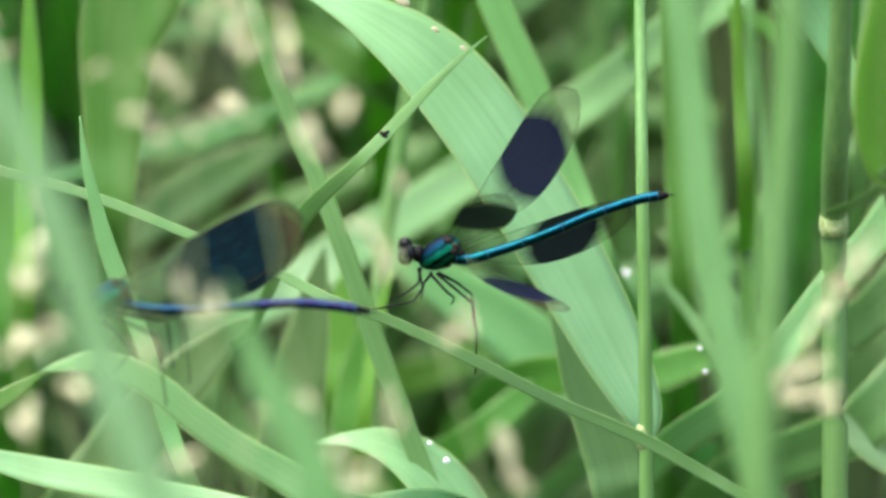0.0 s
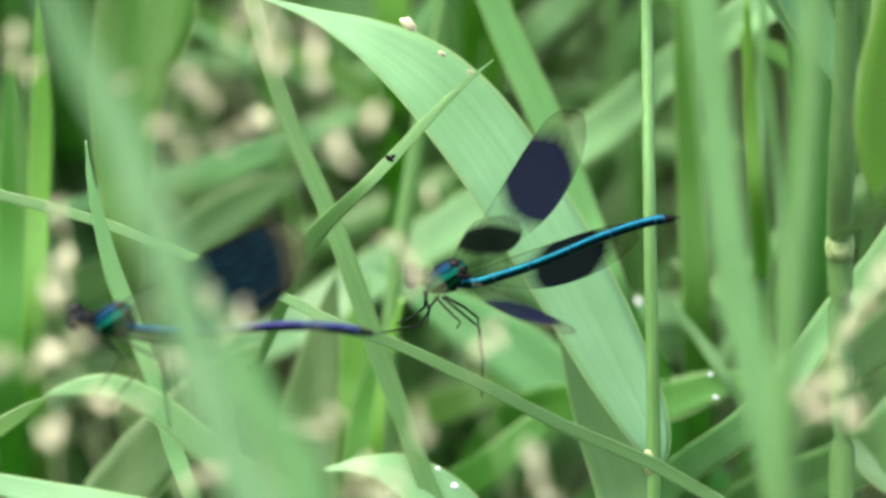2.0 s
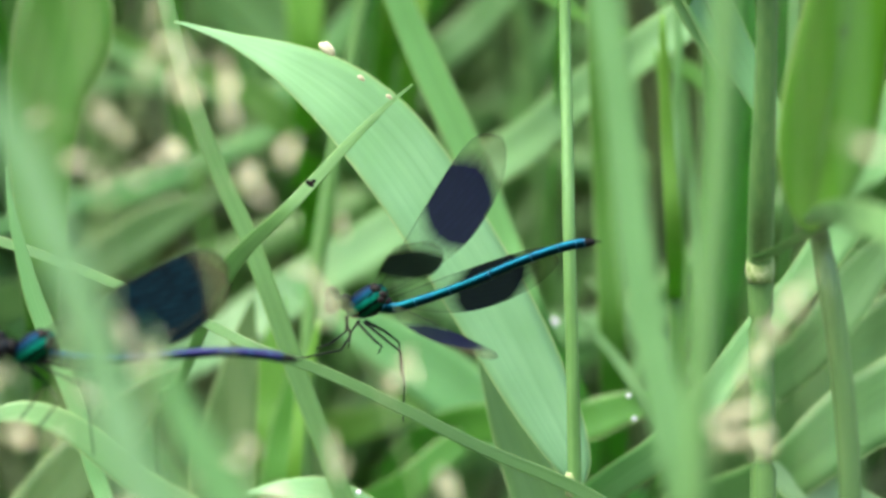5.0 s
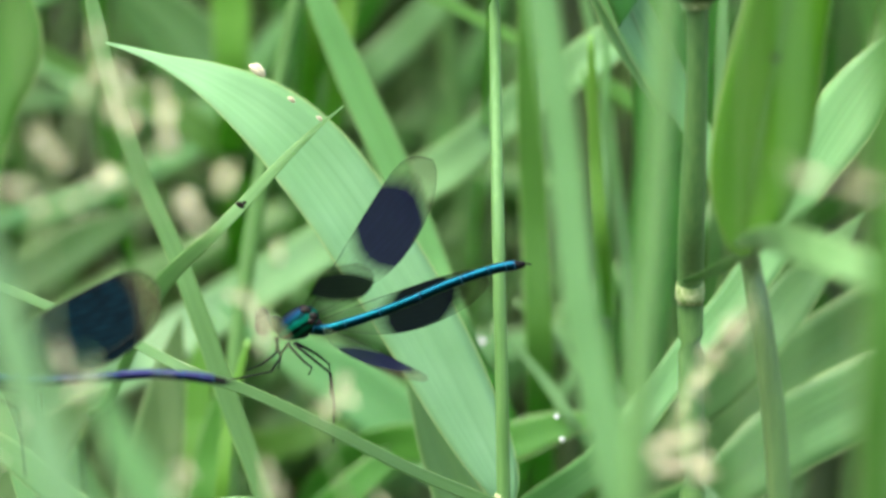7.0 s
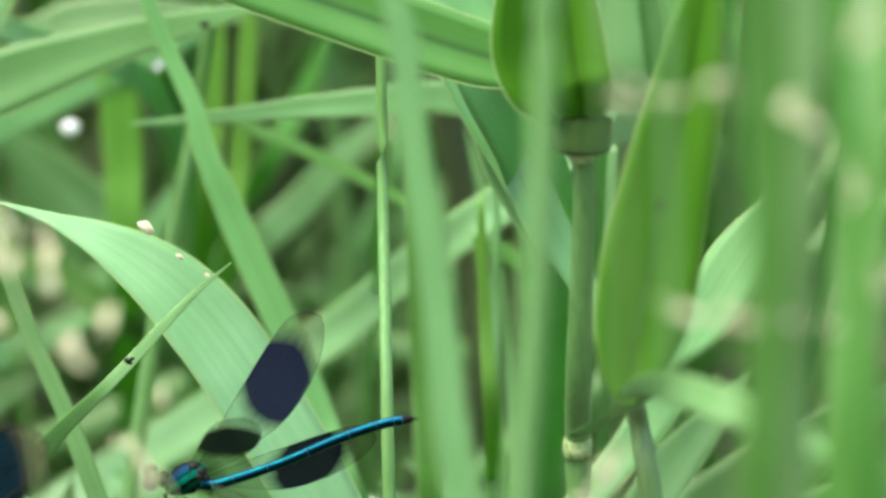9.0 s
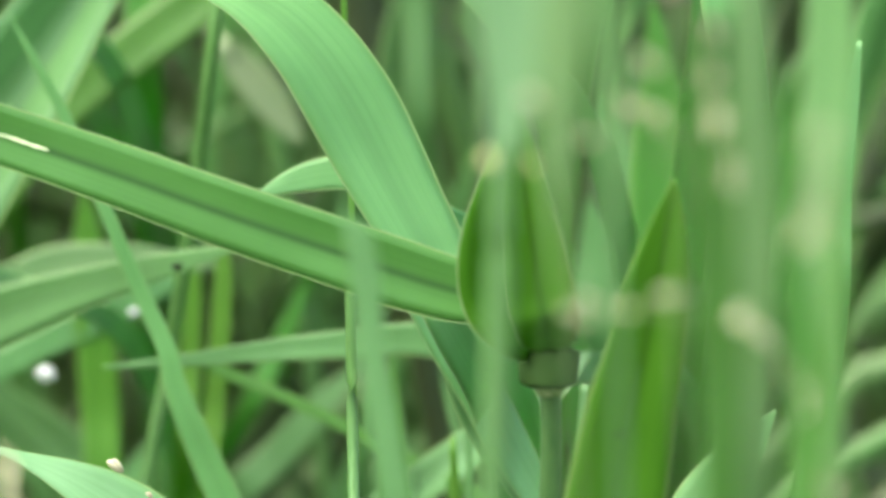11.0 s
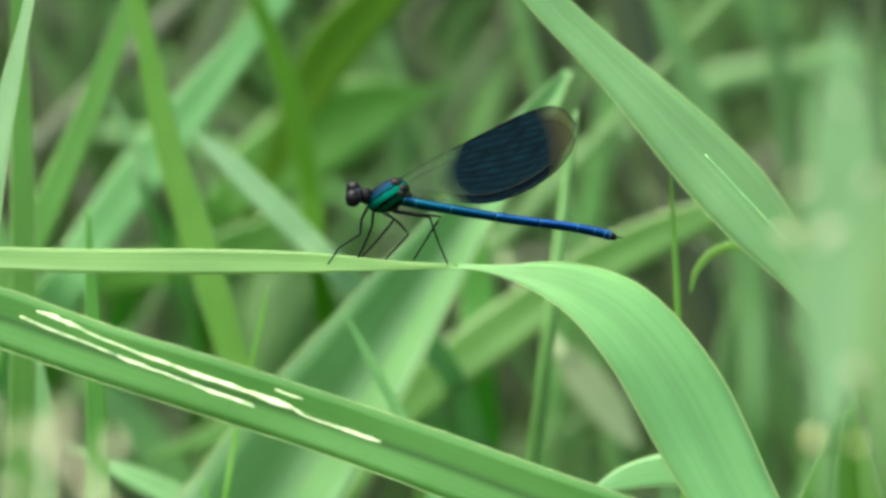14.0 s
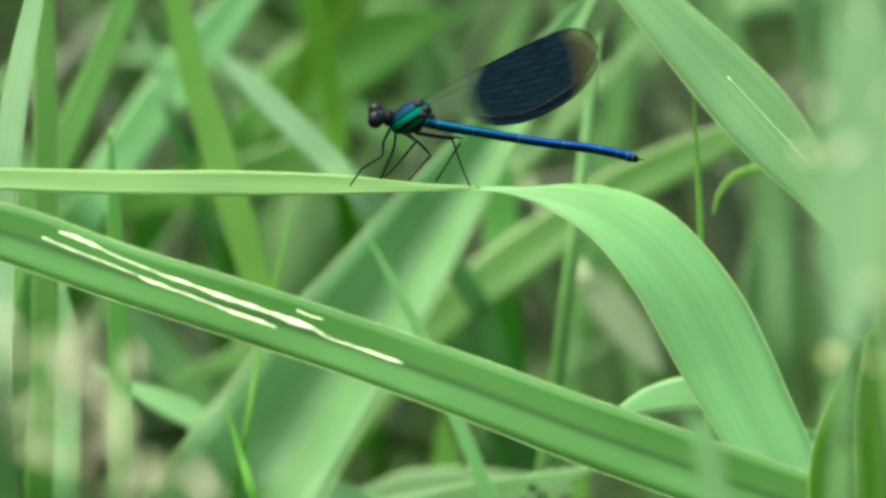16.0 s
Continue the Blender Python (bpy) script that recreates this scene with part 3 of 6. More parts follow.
WING_MESHES, OPEN_WING_MESHES = wing_mesh(WING), wing_mesh(OPEN_WING)


def damselfly(at, abdomen, legs, wings, label, metal):
    """A damselfly facing -x; parts in millimetres round the middle of its thorax."""
    base = new("damselfly")
    base.location = at
    tagged(base, label, "damselfly", "damselflies on the reeds")
    k = 0.001

    def add(name, bm, mat, note="", parent=None):
        bmesh.ops.scale(bm, vec=(k, k, k), verts=bm.verts)
        return finish(name, bm, mat, parent or base, note)

    def sheared(bm, amount):
        for v in bm.verts:
            v.co.x += amount * v.co.z

    bm = bmesh.new()
    ball_into(bm, (0.1, 0, 0.05), (3.4, 2.05, 2.95), None, 28, 20)
    for v in bm.verts:
        v.co.z -= 0.10 * max(0, -v.co.x - 0.5)
        v.co.y *= 1.0 - 0.12 * (v.co.z / 2.5)
    sheared(bm, 0.42)
    add("thorax", bm, GREEN_METAL, "metallic green and blue thorax")
    bm = bmesh.new()
    ball_into(bm, (-3.6, 0, -0.05), (1.2, 1.3, 1.45), None, 16, 10)
    add("neck", bm, BLACK)
    for x, y, z, r in ((1.4, 0.75, 2.1, 0.9), (1.4, -0.85, 2.1, 0.9), (2.5, 0.7, 1.2, 0.85), (2.5, -0.9, 1.2, 0.85), (3.1, 0, 0.0, 1.05), (2.2, -1.2, 0.4, 0.75), (1.0, -0.5, 2.7, 0.5)):
        bm = bmesh.new()
        ball_into(bm, (x, y, z), (r * 1.15, r * 0.9, r * 0.9), None, 10, 8)
        add("wing_base", bm, BROWN, "dark brown wing base")
    bm = bmesh.new()
    ball_into(bm, (-0.6, 0, -1.9), (2.6, 1.2, 0.8), None, 16, 10)
    add("underside", bm, BLACK)
    bm = bmesh.new()
    ball_into(bm, (-4.9, 0, 0.1), (1.1, 2.1, 1.2), pose(0, 0, 0, 18, 0, 0), 16, 12)
    ball_into(bm, (-6.3, -0.3, -0.9), (0.8, 1.0, 0.9), None, 12, 8)
    head = add("head", bm, BLACK, "dark head")
    bm = bmesh.new()
    ball_into(bm, (-4.7, -0.6, 0.35), (0.55, 1.0, 0.75), None, 12, 8)
    add("face_patch", bm, GREEN_METAL, "green metallic patch", head)
    for y, z in ((-1.75, -0.45), (1.75, 1.0)):
        bm = bmesh.new()
        ball_into(bm, (-5.8, y, z), (1.35, 1.1, 1.5), None, 16, 12)
        add("eye", bm, EYE, "bulging dark eye", head)
    for y in (-0.4, 0.5):
        bm = bmesh.new()
        tube_into(bm, [(-6.3, y, 1.2, 0.10), (-6.8, y * 1.6, 2.0, 0.06), (-7.1, y * 2.2, 2.8, 0.03)], 5)
        add("antenna", bm, BLACK, "", head)
    rows = spline([(*p, 0) for p in abdomen], 12)
    n = len(rows)
    u = np.linspace(0, 1, n)
    rows[:, 3] = np.interp(u, [0, 0.04, 0.12, 0.5, 0.8, 0.92, 1], [1.1, 1.08, 0.95, 0.82, 0.84, 0.88, 0.5])
    cuts = [int(round(c * (n - 1))) for c in (0, 0.05, 0.16, 0.30, 0.44, 0.57, 0.69, 0.79, 0.87, 0.93, 1.0)]
    for a, b in zip(cuts, cuts[1:]):
        piece = rows[a : b + 1].copy()
        fine = spline(piece, 2) if len(piece) > 2 else piece
        fine[0, 3] *= 0.93
        fine[-1, 3] *= 1.06
        bm = bmesh.new()
        tube_into(bm, fine, 14)
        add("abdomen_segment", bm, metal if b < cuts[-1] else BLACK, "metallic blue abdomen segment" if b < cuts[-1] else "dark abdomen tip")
        if b < cuts[-1]:
            bm = bmesh.new()
            p = rows[b]
            d = (rows[b] - rows[b - 1])[:3]
            d /= np.linalg.norm(d)
            tube_into(bm, [(*(p[:3] - d * 0.12), p[3] * 1.0), (*p[:3], p[3] * 1.1), (*(p[:3] + d * 0.12), p[3] * 1.0)], 14)
            add("abdomen_joint", bm, JOINT)
    tip = rows[-1]
    bm = bmesh.new()
    for y in (-0.35, 0.35):
        tube_into(bm, [(tip[0] - 0.3, y * 0.6, tip[2], 0.16), (tip[0] + 0.6, y * 1.6, tip[2] + 0.05, 0.13), (tip[0] + 1.1, y * 0.7, tip[2] - 0.1, 0.08)], 6)
    add("tail_claspers", bm, BLACK)
    for line in legs:
        rows = np.vstack([np.linspace(a, b, 5) for a, b in zip(line, line[1:])])
        rows = rows[np.r_[True, np.linalg.norm(np.diff(rows, axis=0), axis=1) > 1e-6]]
        bm = bmesh.new()
        r = np.linspace(0.27, 0.13, len(rows))
        tube_into(bm, np.c_[rows, r], 7)
        add("leg", bm, BLACK, "thin black leg")
    for root, axis, chord, length, breadth in wings:
        x, z = Vector(axis).normalized(), Vector(chord)
        z = -(z - x * z.dot(x)).normalized()
        y = z.cross(x)
        blade_mesh, rim_mesh = WING_MESHES if breadth == 1.0 else OPEN_WING_MESHES
        ob = new("wing", blade_mesh)
        ob.parent = base
        turn = Matrix((x, y, z)).transposed().to_4x4()
        ob.matrix_basis = Matrix.Translation(Vector(root) * k) @ turn @ Matrix.Diagonal((length * k, length * k, length * k * breadth, 1))
        tagged(ob, "clear wing with a blue-black band")
        rim = new("edge_vein", rim_mesh)
        rim.parent = ob
    return base


# ---- ground
def ground():
    bm = bmesh.new()
    n = 60
    xs = np.r_[np.linspace(-400, -6, 8), np.linspace(-5, 5, n), np.linspace(6, 400, 8)]
    ys = np.r_[np.linspace(-400, -5, 8), np.linspace(-4, 8, n), np.linspace(9, 400, 8)]
    grid = [[bm.verts.new((x, y, 0.02 * noise.noise((x * 3, y * 3, 0)) - 0.01)) for x in xs] for y in ys]
    for r, s in zip(grid, grid[1:]):
        for i in range(len(xs) - 1):
            bm.faces.new((r[i], r[i + 1], s[i + 1], s[i]))
    tagged(finish("ground", bm, SOIL), "dark wet soil under the reeds", "ground", kind="structure")


ground()


# ---- the reed bed behind: leaves nobody could count
def thicket(name, count, seed, y0, y1, spread, tall, thin, broad, label):
    rng = random.Random(seed)
    bm = bmesh.new()
    for _ in range(count):
        y = y0 + (y1 - y0) * rng.random()
        x = rng.uniform(-spread, spread) * (0.35 + 0.25 * y)
        h = tall * rng.uniform(0.55, 1.1)
        lean = rng.gauss(0, 0.42) * h
        bow = rng.gauss(0, 0.12) * h
        w = rng.uniform(thin, broad)
        back = rng.uniform(-0.03, 0.05)
        droop = rng.random() < 0.45
        p = [(x, y, 0, w * 0.5), (x + lean * 0.25, y, h * 0.35, w), (x + lean * 0.6 + bow * 0.4, y + back, h * 0.7, w)]
        if droop:
            side = 1 if lean + bow > 0 else -1
            p += [(x + lean + bow + side * 0.04, y + back, h * 0.88, w * 0.9), (x + lean + bow + side * 0.13, y + back, h * 0.86, w * 0.6), (x + lean + bow + side * 0.2, y + back, h * 0.74, 0.0006)]
        else:
            p += [(x + lean + bow, y + back * 2, h * 0.9, w * 0.6), (x + lean * 1.15 + bow * 1.5, y + back * 2, h, 0.0006)]
        strip_into(bm, spline(p, 4), rng.uniform(-35, 45), rng.uniform(0.2, 0.6), 0.05, 0.0003, 2)
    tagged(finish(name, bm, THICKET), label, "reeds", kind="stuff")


thicket("near_thicket", 700, 5, 1.86, 2.3, 0.55, 1.12, 0.003, 0.010, "dense green reed leaves behind the damselflies")
thicket("reed_bed", 1300, 6, 2.3, 3.4, 0.9, 1.7, 0.005, 0.015, "dense green reed bed further back")
thicket("far_reed_bed", 800, 7, 3.4, 5.5, 1.2, 2.0, 0.008, 0.022, "tall green reed bed in the distance")


def meadow(count, seed):
    """Low grass all round, under the line of sight."""
    rng = random.Random(seed)
    bm = bmesh.new()
    for _ in range(count):
        turn, far = rng.uniform(0, 2 * math.pi), 0.25 + 4.2 * rng.random() ** 0.8
        x, y = math.cos(turn) * far, 0.6 + math.sin(turn) * far
        h, w = rng.uniform(0.22, 0.5), rng.uniform(0.005, 0.012)
        dx, dy = rng.gauss(0, 0.10), rng.gauss(0, 0.10)
        p = [(x, y, -0.02, w * 0.6), (x + dx * 0.3, y + dy * 0.3, h * 0.55, w), (x + dx, y + dy, h * 0.9, w * 0.6), (x + dx * 1.7, y + dy * 1.7, h * rng.uniform(0.75, 1.05), 0.0006)]
        strip_into(bm, spline(p, 2), rng.uniform(-30, 40), 0.3, 0.0, 0.0003, 2)
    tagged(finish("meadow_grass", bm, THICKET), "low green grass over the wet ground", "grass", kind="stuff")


meadow(2600, 9)

# ---- reeds with their stems, nodes and leaves
plant_a = reed_plant([(0.0266, 1.6, 0.6403, 0.0012), (0.0256, 1.6, 0.6886, 0.0011), (0.0251, 1.61, 0.7234, 0.001), (0.0247, 1.61, 0.7564, 0.0009)], CULM, "slender pale green reed with a broad leaf")
stem_node(plant_a, (0.0262, 1.6, 0.6451), 0.0012)
plant_b = reed_plant([(0.0575, 1.57, 0.6506, 0.0022), (0.057, 1.57, 0.6849, 0.0022), (0.0568, 1.56, 0.6977, 0.0022), (0.057, 1.55, 0.7341, 0.0019), (0.0554, 1.55, 0.7431, 0.0028)], CULM_SOFT, "sturdy reed with swollen nodes and a leafy shoot")
stem_node(plant_b, (0.057, 1.57, 0.6844), 0.0022)
plant_c = reed_plant([(0.071, 1.55, 0.6528, 0.002), (0.0679, 1.55, 0.681, 0.0019), (0.066, 1.55, 0.6913, 0.0017), (0.0639, 1.52, 0.6960, 0.0011)], CULMDARK, "reed with one broad fresh leaf standing up")
reed_plant([(-0.0208, 1.72, 0.648, 0.0016), (-0.0161, 1.72, 0.6864, 0.0016), (-0.0098, 1.72, 0.7205, 0.0014), (-0.0075, 1.72, 0.7322, 0.0014), (-0.0018, 1.71, 0.7683, 0.0014), (0.0011, 1.7, 0.7912, 0.0013), (0.0046, 1.7, 0.821, 0.0009), (0.0063, 1.7, 0.8333, 0.0003)], CULM, "tall slender green reed stem")
plant_f = reed_plant([(0.0375, 1.3, 0.6802, 0.002), (0.0409, 1.3, 0.7274, 0.0019), (0.0424, 1.3, 0.7711, 0.0017), (0.0423, 1.3, 0.7743, 0.0016)], CULM_MID, "broken reed stem close to the camera")
# ---- leaves: centre line with the full width at each point, from the tip down
blade('leaf', [(-0.0419, 1.62, 0.723, 0.00029), (-0.0376, 1.62, 0.7218, 0.00097), (-0.0318, 1.62, 0.7198, 0.00234), (-0.0238, 1.62, 0.7164, 0.00604), (-0.0172, 1.62, 0.7125, 0.00955), (-0.0121, 1.62, 0.7085, 0.01169), (-0.0069, 1.62, 0.7031, 0.01345), (-0.0014, 1.62, 0.696, 0.01423), (0.004, 1.62, 0.6877, 0.01423), (0.0097, 1.62, 0.6786, 0.01384), (0.0156, 1.62, 0.6683, 0.01267), (0.0205, 1.62, 0.6588, 0.01091), (0.0245, 1.62, 0.651, 0.00858), (0.0267, 1.62, 0.6458, 0.00565), (0.0269, 1.62, 0.6418, 0.00234)], 32, 0.25, LEAF_GLAUCOUS, plant_a, "broad pale green reed leaf arching off its stem")
blade('reed_leaf', [(0.0093, 1.64, 0.6678, 0.00039), (0.0123, 1.64, 0.6599, 0.00316), (0.0155, 1.64, 0.651, 0.00592), (0.0189, 1.64, 0.6431, 0.00829), (0.0216, 1.64, 0.6362, 0.00967), (0.0231, 1.64, 0.6297, 0.00967)], 20, 0.3, LEAF_BROAD, None, "green reed leaf half hidden under a broader leaf", True, 0.0)
blade('reed_leaf', [(-0.0358, 1.69, 0.797, 0.0002), (-0.0314, 1.69, 0.789, 0.0014), (-0.0263, 1.69, 0.7794, 0.0022), (-0.0182, 1.69, 0.761, 0.0024), (-0.0132, 1.69, 0.7488, 0.003), (-0.0071, 1.69, 0.735, 0.0035), (-0.0059, 1.69, 0.7295, 0.0041), (-0.0018, 1.69, 0.7193, 0.0051), (0.0032, 1.69, 0.708, 0.0057), (0.0093, 1.69, 0.6948, 0.0057), (0.0153, 1.69, 0.6804, 0.0049), (0.0214, 1.69, 0.6651, 0.0046)], 4, 0.25, LEAF_BROAD, None, "long slender reed leaf rising to a fine tip", True, 0.0)
blade('reed_leaf', [(-0.001, 1.59, 0.7141, 0.00019), (-0.0056, 1.59, 0.7103, 0.00086), (-0.0113, 1.59, 0.7047, 0.00163), (-0.017, 1.59, 0.6985, 0.00201), (-0.0228, 1.59, 0.6925, 0.0022), (-0.0287, 1.6, 0.6863, 0.00269), (-0.0323, 1.61, 0.6816, 0.00329), (-0.0348, 1.62, 0.6769, 0.00331), (-0.0367, 1.63, 0.6716, 0.00265), (-0.0389, 1.64, 0.6653, 0.00207), (-0.0417, 1.65, 0.6585, 0.00169)], 12, 0.25, LEAF_BROAD, None, "narrow curled grass blade with a pointed tip", True, 0.0)
blade('reed_leaf', [(-0.0455, 1.63, 0.7342, 0.0002), (-0.0448, 1.63, 0.7313, 0.0016), (-0.0442, 1.63, 0.7285, 0.0025), (-0.0408, 1.63, 0.7138, 0.0029), (-0.0355, 1.63, 0.6986, 0.0031), (-0.0301, 1.63, 0.6863, 0.0033), (-0.0253, 1.63, 0.6735, 0.0035), (-0.0209, 1.63, 0.6607, 0.0037), (-0.0165, 1.63, 0.6489, 0.0035), (-0.0121, 1.63, 0.637, 0.0035), (-0.0072, 1.63, 0.6252, 0.0033), (-0.0023, 1.63, 0.6123, 0.0029)], 10, 0.3, LEAF_BROAD, None, "straight narrow green reed leaf leaning over", True, 0.0)
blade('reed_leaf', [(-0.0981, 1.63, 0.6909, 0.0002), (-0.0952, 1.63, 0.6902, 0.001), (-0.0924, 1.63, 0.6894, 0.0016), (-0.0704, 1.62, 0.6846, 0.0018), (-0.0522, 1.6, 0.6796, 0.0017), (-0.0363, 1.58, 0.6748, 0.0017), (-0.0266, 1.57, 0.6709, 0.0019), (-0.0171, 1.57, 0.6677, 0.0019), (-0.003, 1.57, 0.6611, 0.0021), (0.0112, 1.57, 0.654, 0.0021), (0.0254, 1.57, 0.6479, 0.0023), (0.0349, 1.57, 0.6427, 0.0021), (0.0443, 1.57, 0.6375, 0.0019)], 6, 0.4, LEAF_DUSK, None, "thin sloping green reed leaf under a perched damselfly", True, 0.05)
blade('reed_leaf', [(-0.0698, 1.59, 0.7002, 0.0002), (-0.069, 1.59, 0.6935, 0.0013), (-0.0673, 1.59, 0.6858, 0.0023), (-0.0652, 1.59, 0.6781, 0.0031), (-0.0633, 1.59, 0.6729, 0.0033), (-0.0609, 1.59, 0.6666, 0.0031), (-0.058, 1.59, 0.659, 0.0031), (-0.0547, 1.59, 0.6474, 0.0031), (-0.0509, 1.59, 0.6378, 0.0029)], 5, 0.3, LEAF_REED, None, "upright pale green grass tip", True, 0.0)
arched = blade('reed_leaf', [(-0.0748, 1.55, 0.6609, 0.00028), (-0.0699, 1.55, 0.6621, 0.00242), (-0.0653, 1.55, 0.6626, 0.00354), (-0.0601, 1.55, 0.6612, 0.00429), (-0.055, 1.55, 0.6581, 0.00466), (-0.0494, 1.55, 0.6534, 0.00485), (-0.0429, 1.55, 0.6488, 0.00503), (-0.0354, 1.55, 0.6444, 0.00522), (-0.0279, 1.55, 0.6399, 0.00541)], 16, 0.2, LEAF_REED, None, "pale green reed leaf bent over in an arch", True, 0.0)
blade('reed_leaf', [(-0.0948, 1.56, 0.6483, 0.0002), (-0.0921, 1.56, 0.6475, 0.0012), (-0.0894, 1.56, 0.6468, 0.0019), (-0.0762, 1.56, 0.6434, 0.0043), (-0.063, 1.56, 0.641, 0.0049), (-0.0489, 1.56, 0.6382, 0.0047), (-0.0348, 1.56, 0.6357, 0.0038)], 30, 0.2, LEAF_GLAUCOUS, None, "pale green reed leaf lying low", True, 0.0)
blade('reed_leaf', [(-0.0305, 1.63, 0.6402, 0.0005), (-0.0242, 1.63, 0.641, 0.0025), (-0.0173, 1.63, 0.6397, 0.0061), (-0.0114, 1.63, 0.6359, 0.0088), (-0.0065, 1.63, 0.63, 0.0108), (-0.0025, 1.63, 0.6221, 0.0108)], 40, 0.2, LEAF_GLAUCOUS, None, "pale reed leaf bent over with droplets on it", True, 0.0)
blade('reed_leaf', [(0.0693, 1.7, 0.7351, 0.00031), (0.0643, 1.7, 0.7305, 0.0046), (0.0581, 1.7, 0.7254, 0.00634), (0.0503, 1.71, 0.7187, 0.00679), (0.0404, 1.72, 0.7108, 0.00683), (0.0305, 1.74, 0.7021, 0.00712), (0.0204, 1.76, 0.6917, 0.00741), (0.01, 1.77, 0.6843, 0.00788), (-0.0006, 1.78, 0.6762, 0.00835), (-0.0135, 1.79, 0.6673, 0.0084), (-0.0276, 1.8, 0.6577, 0.00823), (-0.0406, 1.8, 0.649, 0.00715)], 42, 0.5, LEAF_GLAUCOUS, None, "long pale green reed leaf leaning across", True, -0.1)
blade('reed_leaf', [(0.0295, 1.64, 0.7619, 0.0002), (0.0326, 1.64, 0.7562, 0.0037), (0.0358, 1.64, 0.7504, 0.0059), (0.0416, 1.64, 0.7395, 0.0071), (0.0485, 1.64, 0.7287, 0.0077), (0.0544, 1.64, 0.7177, 0.0071), (0.0603, 1.64, 0.7078, 0.0049), (0.0653, 1.64, 0.6979, 0.0039)], 15, 0.3, LEAF_REED, None, "pale green reed leaf sloping behind a stem", True, 0.0)
blade('reed_leaf', [(-0.0191, 1.7, 0.7326, 0.0005), (-0.0059, 1.7, 0.7336, 0.0022), (0.0095, 1.7, 0.7353, 0.0037), (0.0248, 1.7, 0.7366, 0.0051), (0.0361, 1.7, 0.7375, 0.0057), (0.0484, 1.7, 0.7358, 0.0067), (0.0606, 1.7, 0.7326, 0.0061)], 2, 0.3, LEAF_REED, None, "pale green reed leaf lying almost level", True, 0.03)
blade('reed_leaf', [(-0.0007, 1.74, 0.7318, 0.0013), (0.0024, 1.74, 0.7302, 0.0021), (0.015, 1.74, 0.7249, 0.0023), (0.0254, 1.74, 0.7197, 0.0023), (0.039, 1.74, 0.7123, 0.0025), (0.0516, 1.74, 0.7059, 0.0033), (0.061, 1.74, 0.6985, 0.0042), (0.0683, 1.74, 0.6911, 0.0042)], 20, 0.3, LEAF_GRASS, None, "thin sloping grass blade in the thicket", True, 0.0)
blade('reed_leaf', [(0.007, 1.7, 0.7553, 0.0008), (0.0029, 1.7, 0.7537, 0.002), (-0.0104, 1.7, 0.7504, 0.0051), (-0.0258, 1.7, 0.7459, 0.0082), (-0.0412, 1.7, 0.7407, 0.0115), (-0.0536, 1.7, 0.7359, 0.0112)], 4, 0.25, LEAF_BROAD, None, "broad green reed leaf in the thicket", True, -0.05)
blade('reed_leaf', [(-0.001, 1.82, 0.7478, 0.0011), (-0.0087, 1.82, 0.7441, 0.0037), (-0.0209, 1.82, 0.7385, 0.0057), (-0.0341, 1.82, 0.7322, 0.0061), (-0.0451, 1.82, 0.7266, 0.0057), (-0.0561, 1.82, 0.7214, 0.0055)], 4, 0.2, LEAF_REED, None, "pale reed leaf carrying drops of water", True, -0.05)
blade('reed_leaf', [(0.0983, 1.62, 0.7276, 0.00039), (0.0944, 1.62, 0.7225, 0.00507), (0.0898, 1.62, 0.7163, 0.00935), (0.0859, 1.62, 0.7105, 0.01111), (0.0820, 1.62, 0.7043, 0.00974), (0.0786, 1.62, 0.6981, 0.00721), (0.0754, 1.62, 0.6924, 0.00604), (0.0730, 1.62, 0.6875, 0.00720), (0.0661, 1.62, 0.6777, 0.00600), (0.0593, 1.62, 0.6699, 0.00570), (0.0534, 1.62, 0.6620, 0.00580), (0.0456, 1.62, 0.6522, 0.00580)], 15, 0.3, LEAF_REED, None, "pale green reed leaf crossing behind the stems", True, -0.05)
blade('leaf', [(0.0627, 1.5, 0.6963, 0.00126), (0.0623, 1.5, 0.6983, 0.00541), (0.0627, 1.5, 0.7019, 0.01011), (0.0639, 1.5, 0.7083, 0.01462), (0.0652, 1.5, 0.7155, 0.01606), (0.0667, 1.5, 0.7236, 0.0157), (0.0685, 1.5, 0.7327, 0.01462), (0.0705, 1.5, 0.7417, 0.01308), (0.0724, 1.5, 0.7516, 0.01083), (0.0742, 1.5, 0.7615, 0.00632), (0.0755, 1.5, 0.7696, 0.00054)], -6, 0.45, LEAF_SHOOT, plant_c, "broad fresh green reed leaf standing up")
blade('leaf', [(0.0556, 1.56, 0.6868, 0.00131), (0.0594, 1.54, 0.6905, 0.00185), (0.0636, 1.51, 0.6962, 0.00218), (0.068, 1.47, 0.7028, 0.00371), (0.0727, 1.44, 0.7084, 0.0045), (0.0771, 1.41, 0.7141, 0.00424), (0.0818, 1.39, 0.7192, 0.00284), (0.0853, 1.38, 0.7224, 0.00033)], -10, 0.3, LEAF_DUSK, plant_b, "dark green reed leaf leaving a stem node")
blade('leaf', [(0.0614, 1.5, 0.6981, 0.00126), (0.0632, 1.46, 0.7025, 0.00299), (0.0665, 1.42, 0.7049, 0.00427), (0.0717, 1.39, 0.7049, 0.00502), (0.0773, 1.37, 0.7036, 0.00461), (0.0826, 1.35, 0.7018, 0.00292), (0.0869, 1.34, 0.6998, 0.00032)], 30, 0.3, LEAF_REED, plant_c, "pale green reed leaf drooping towards the open side")
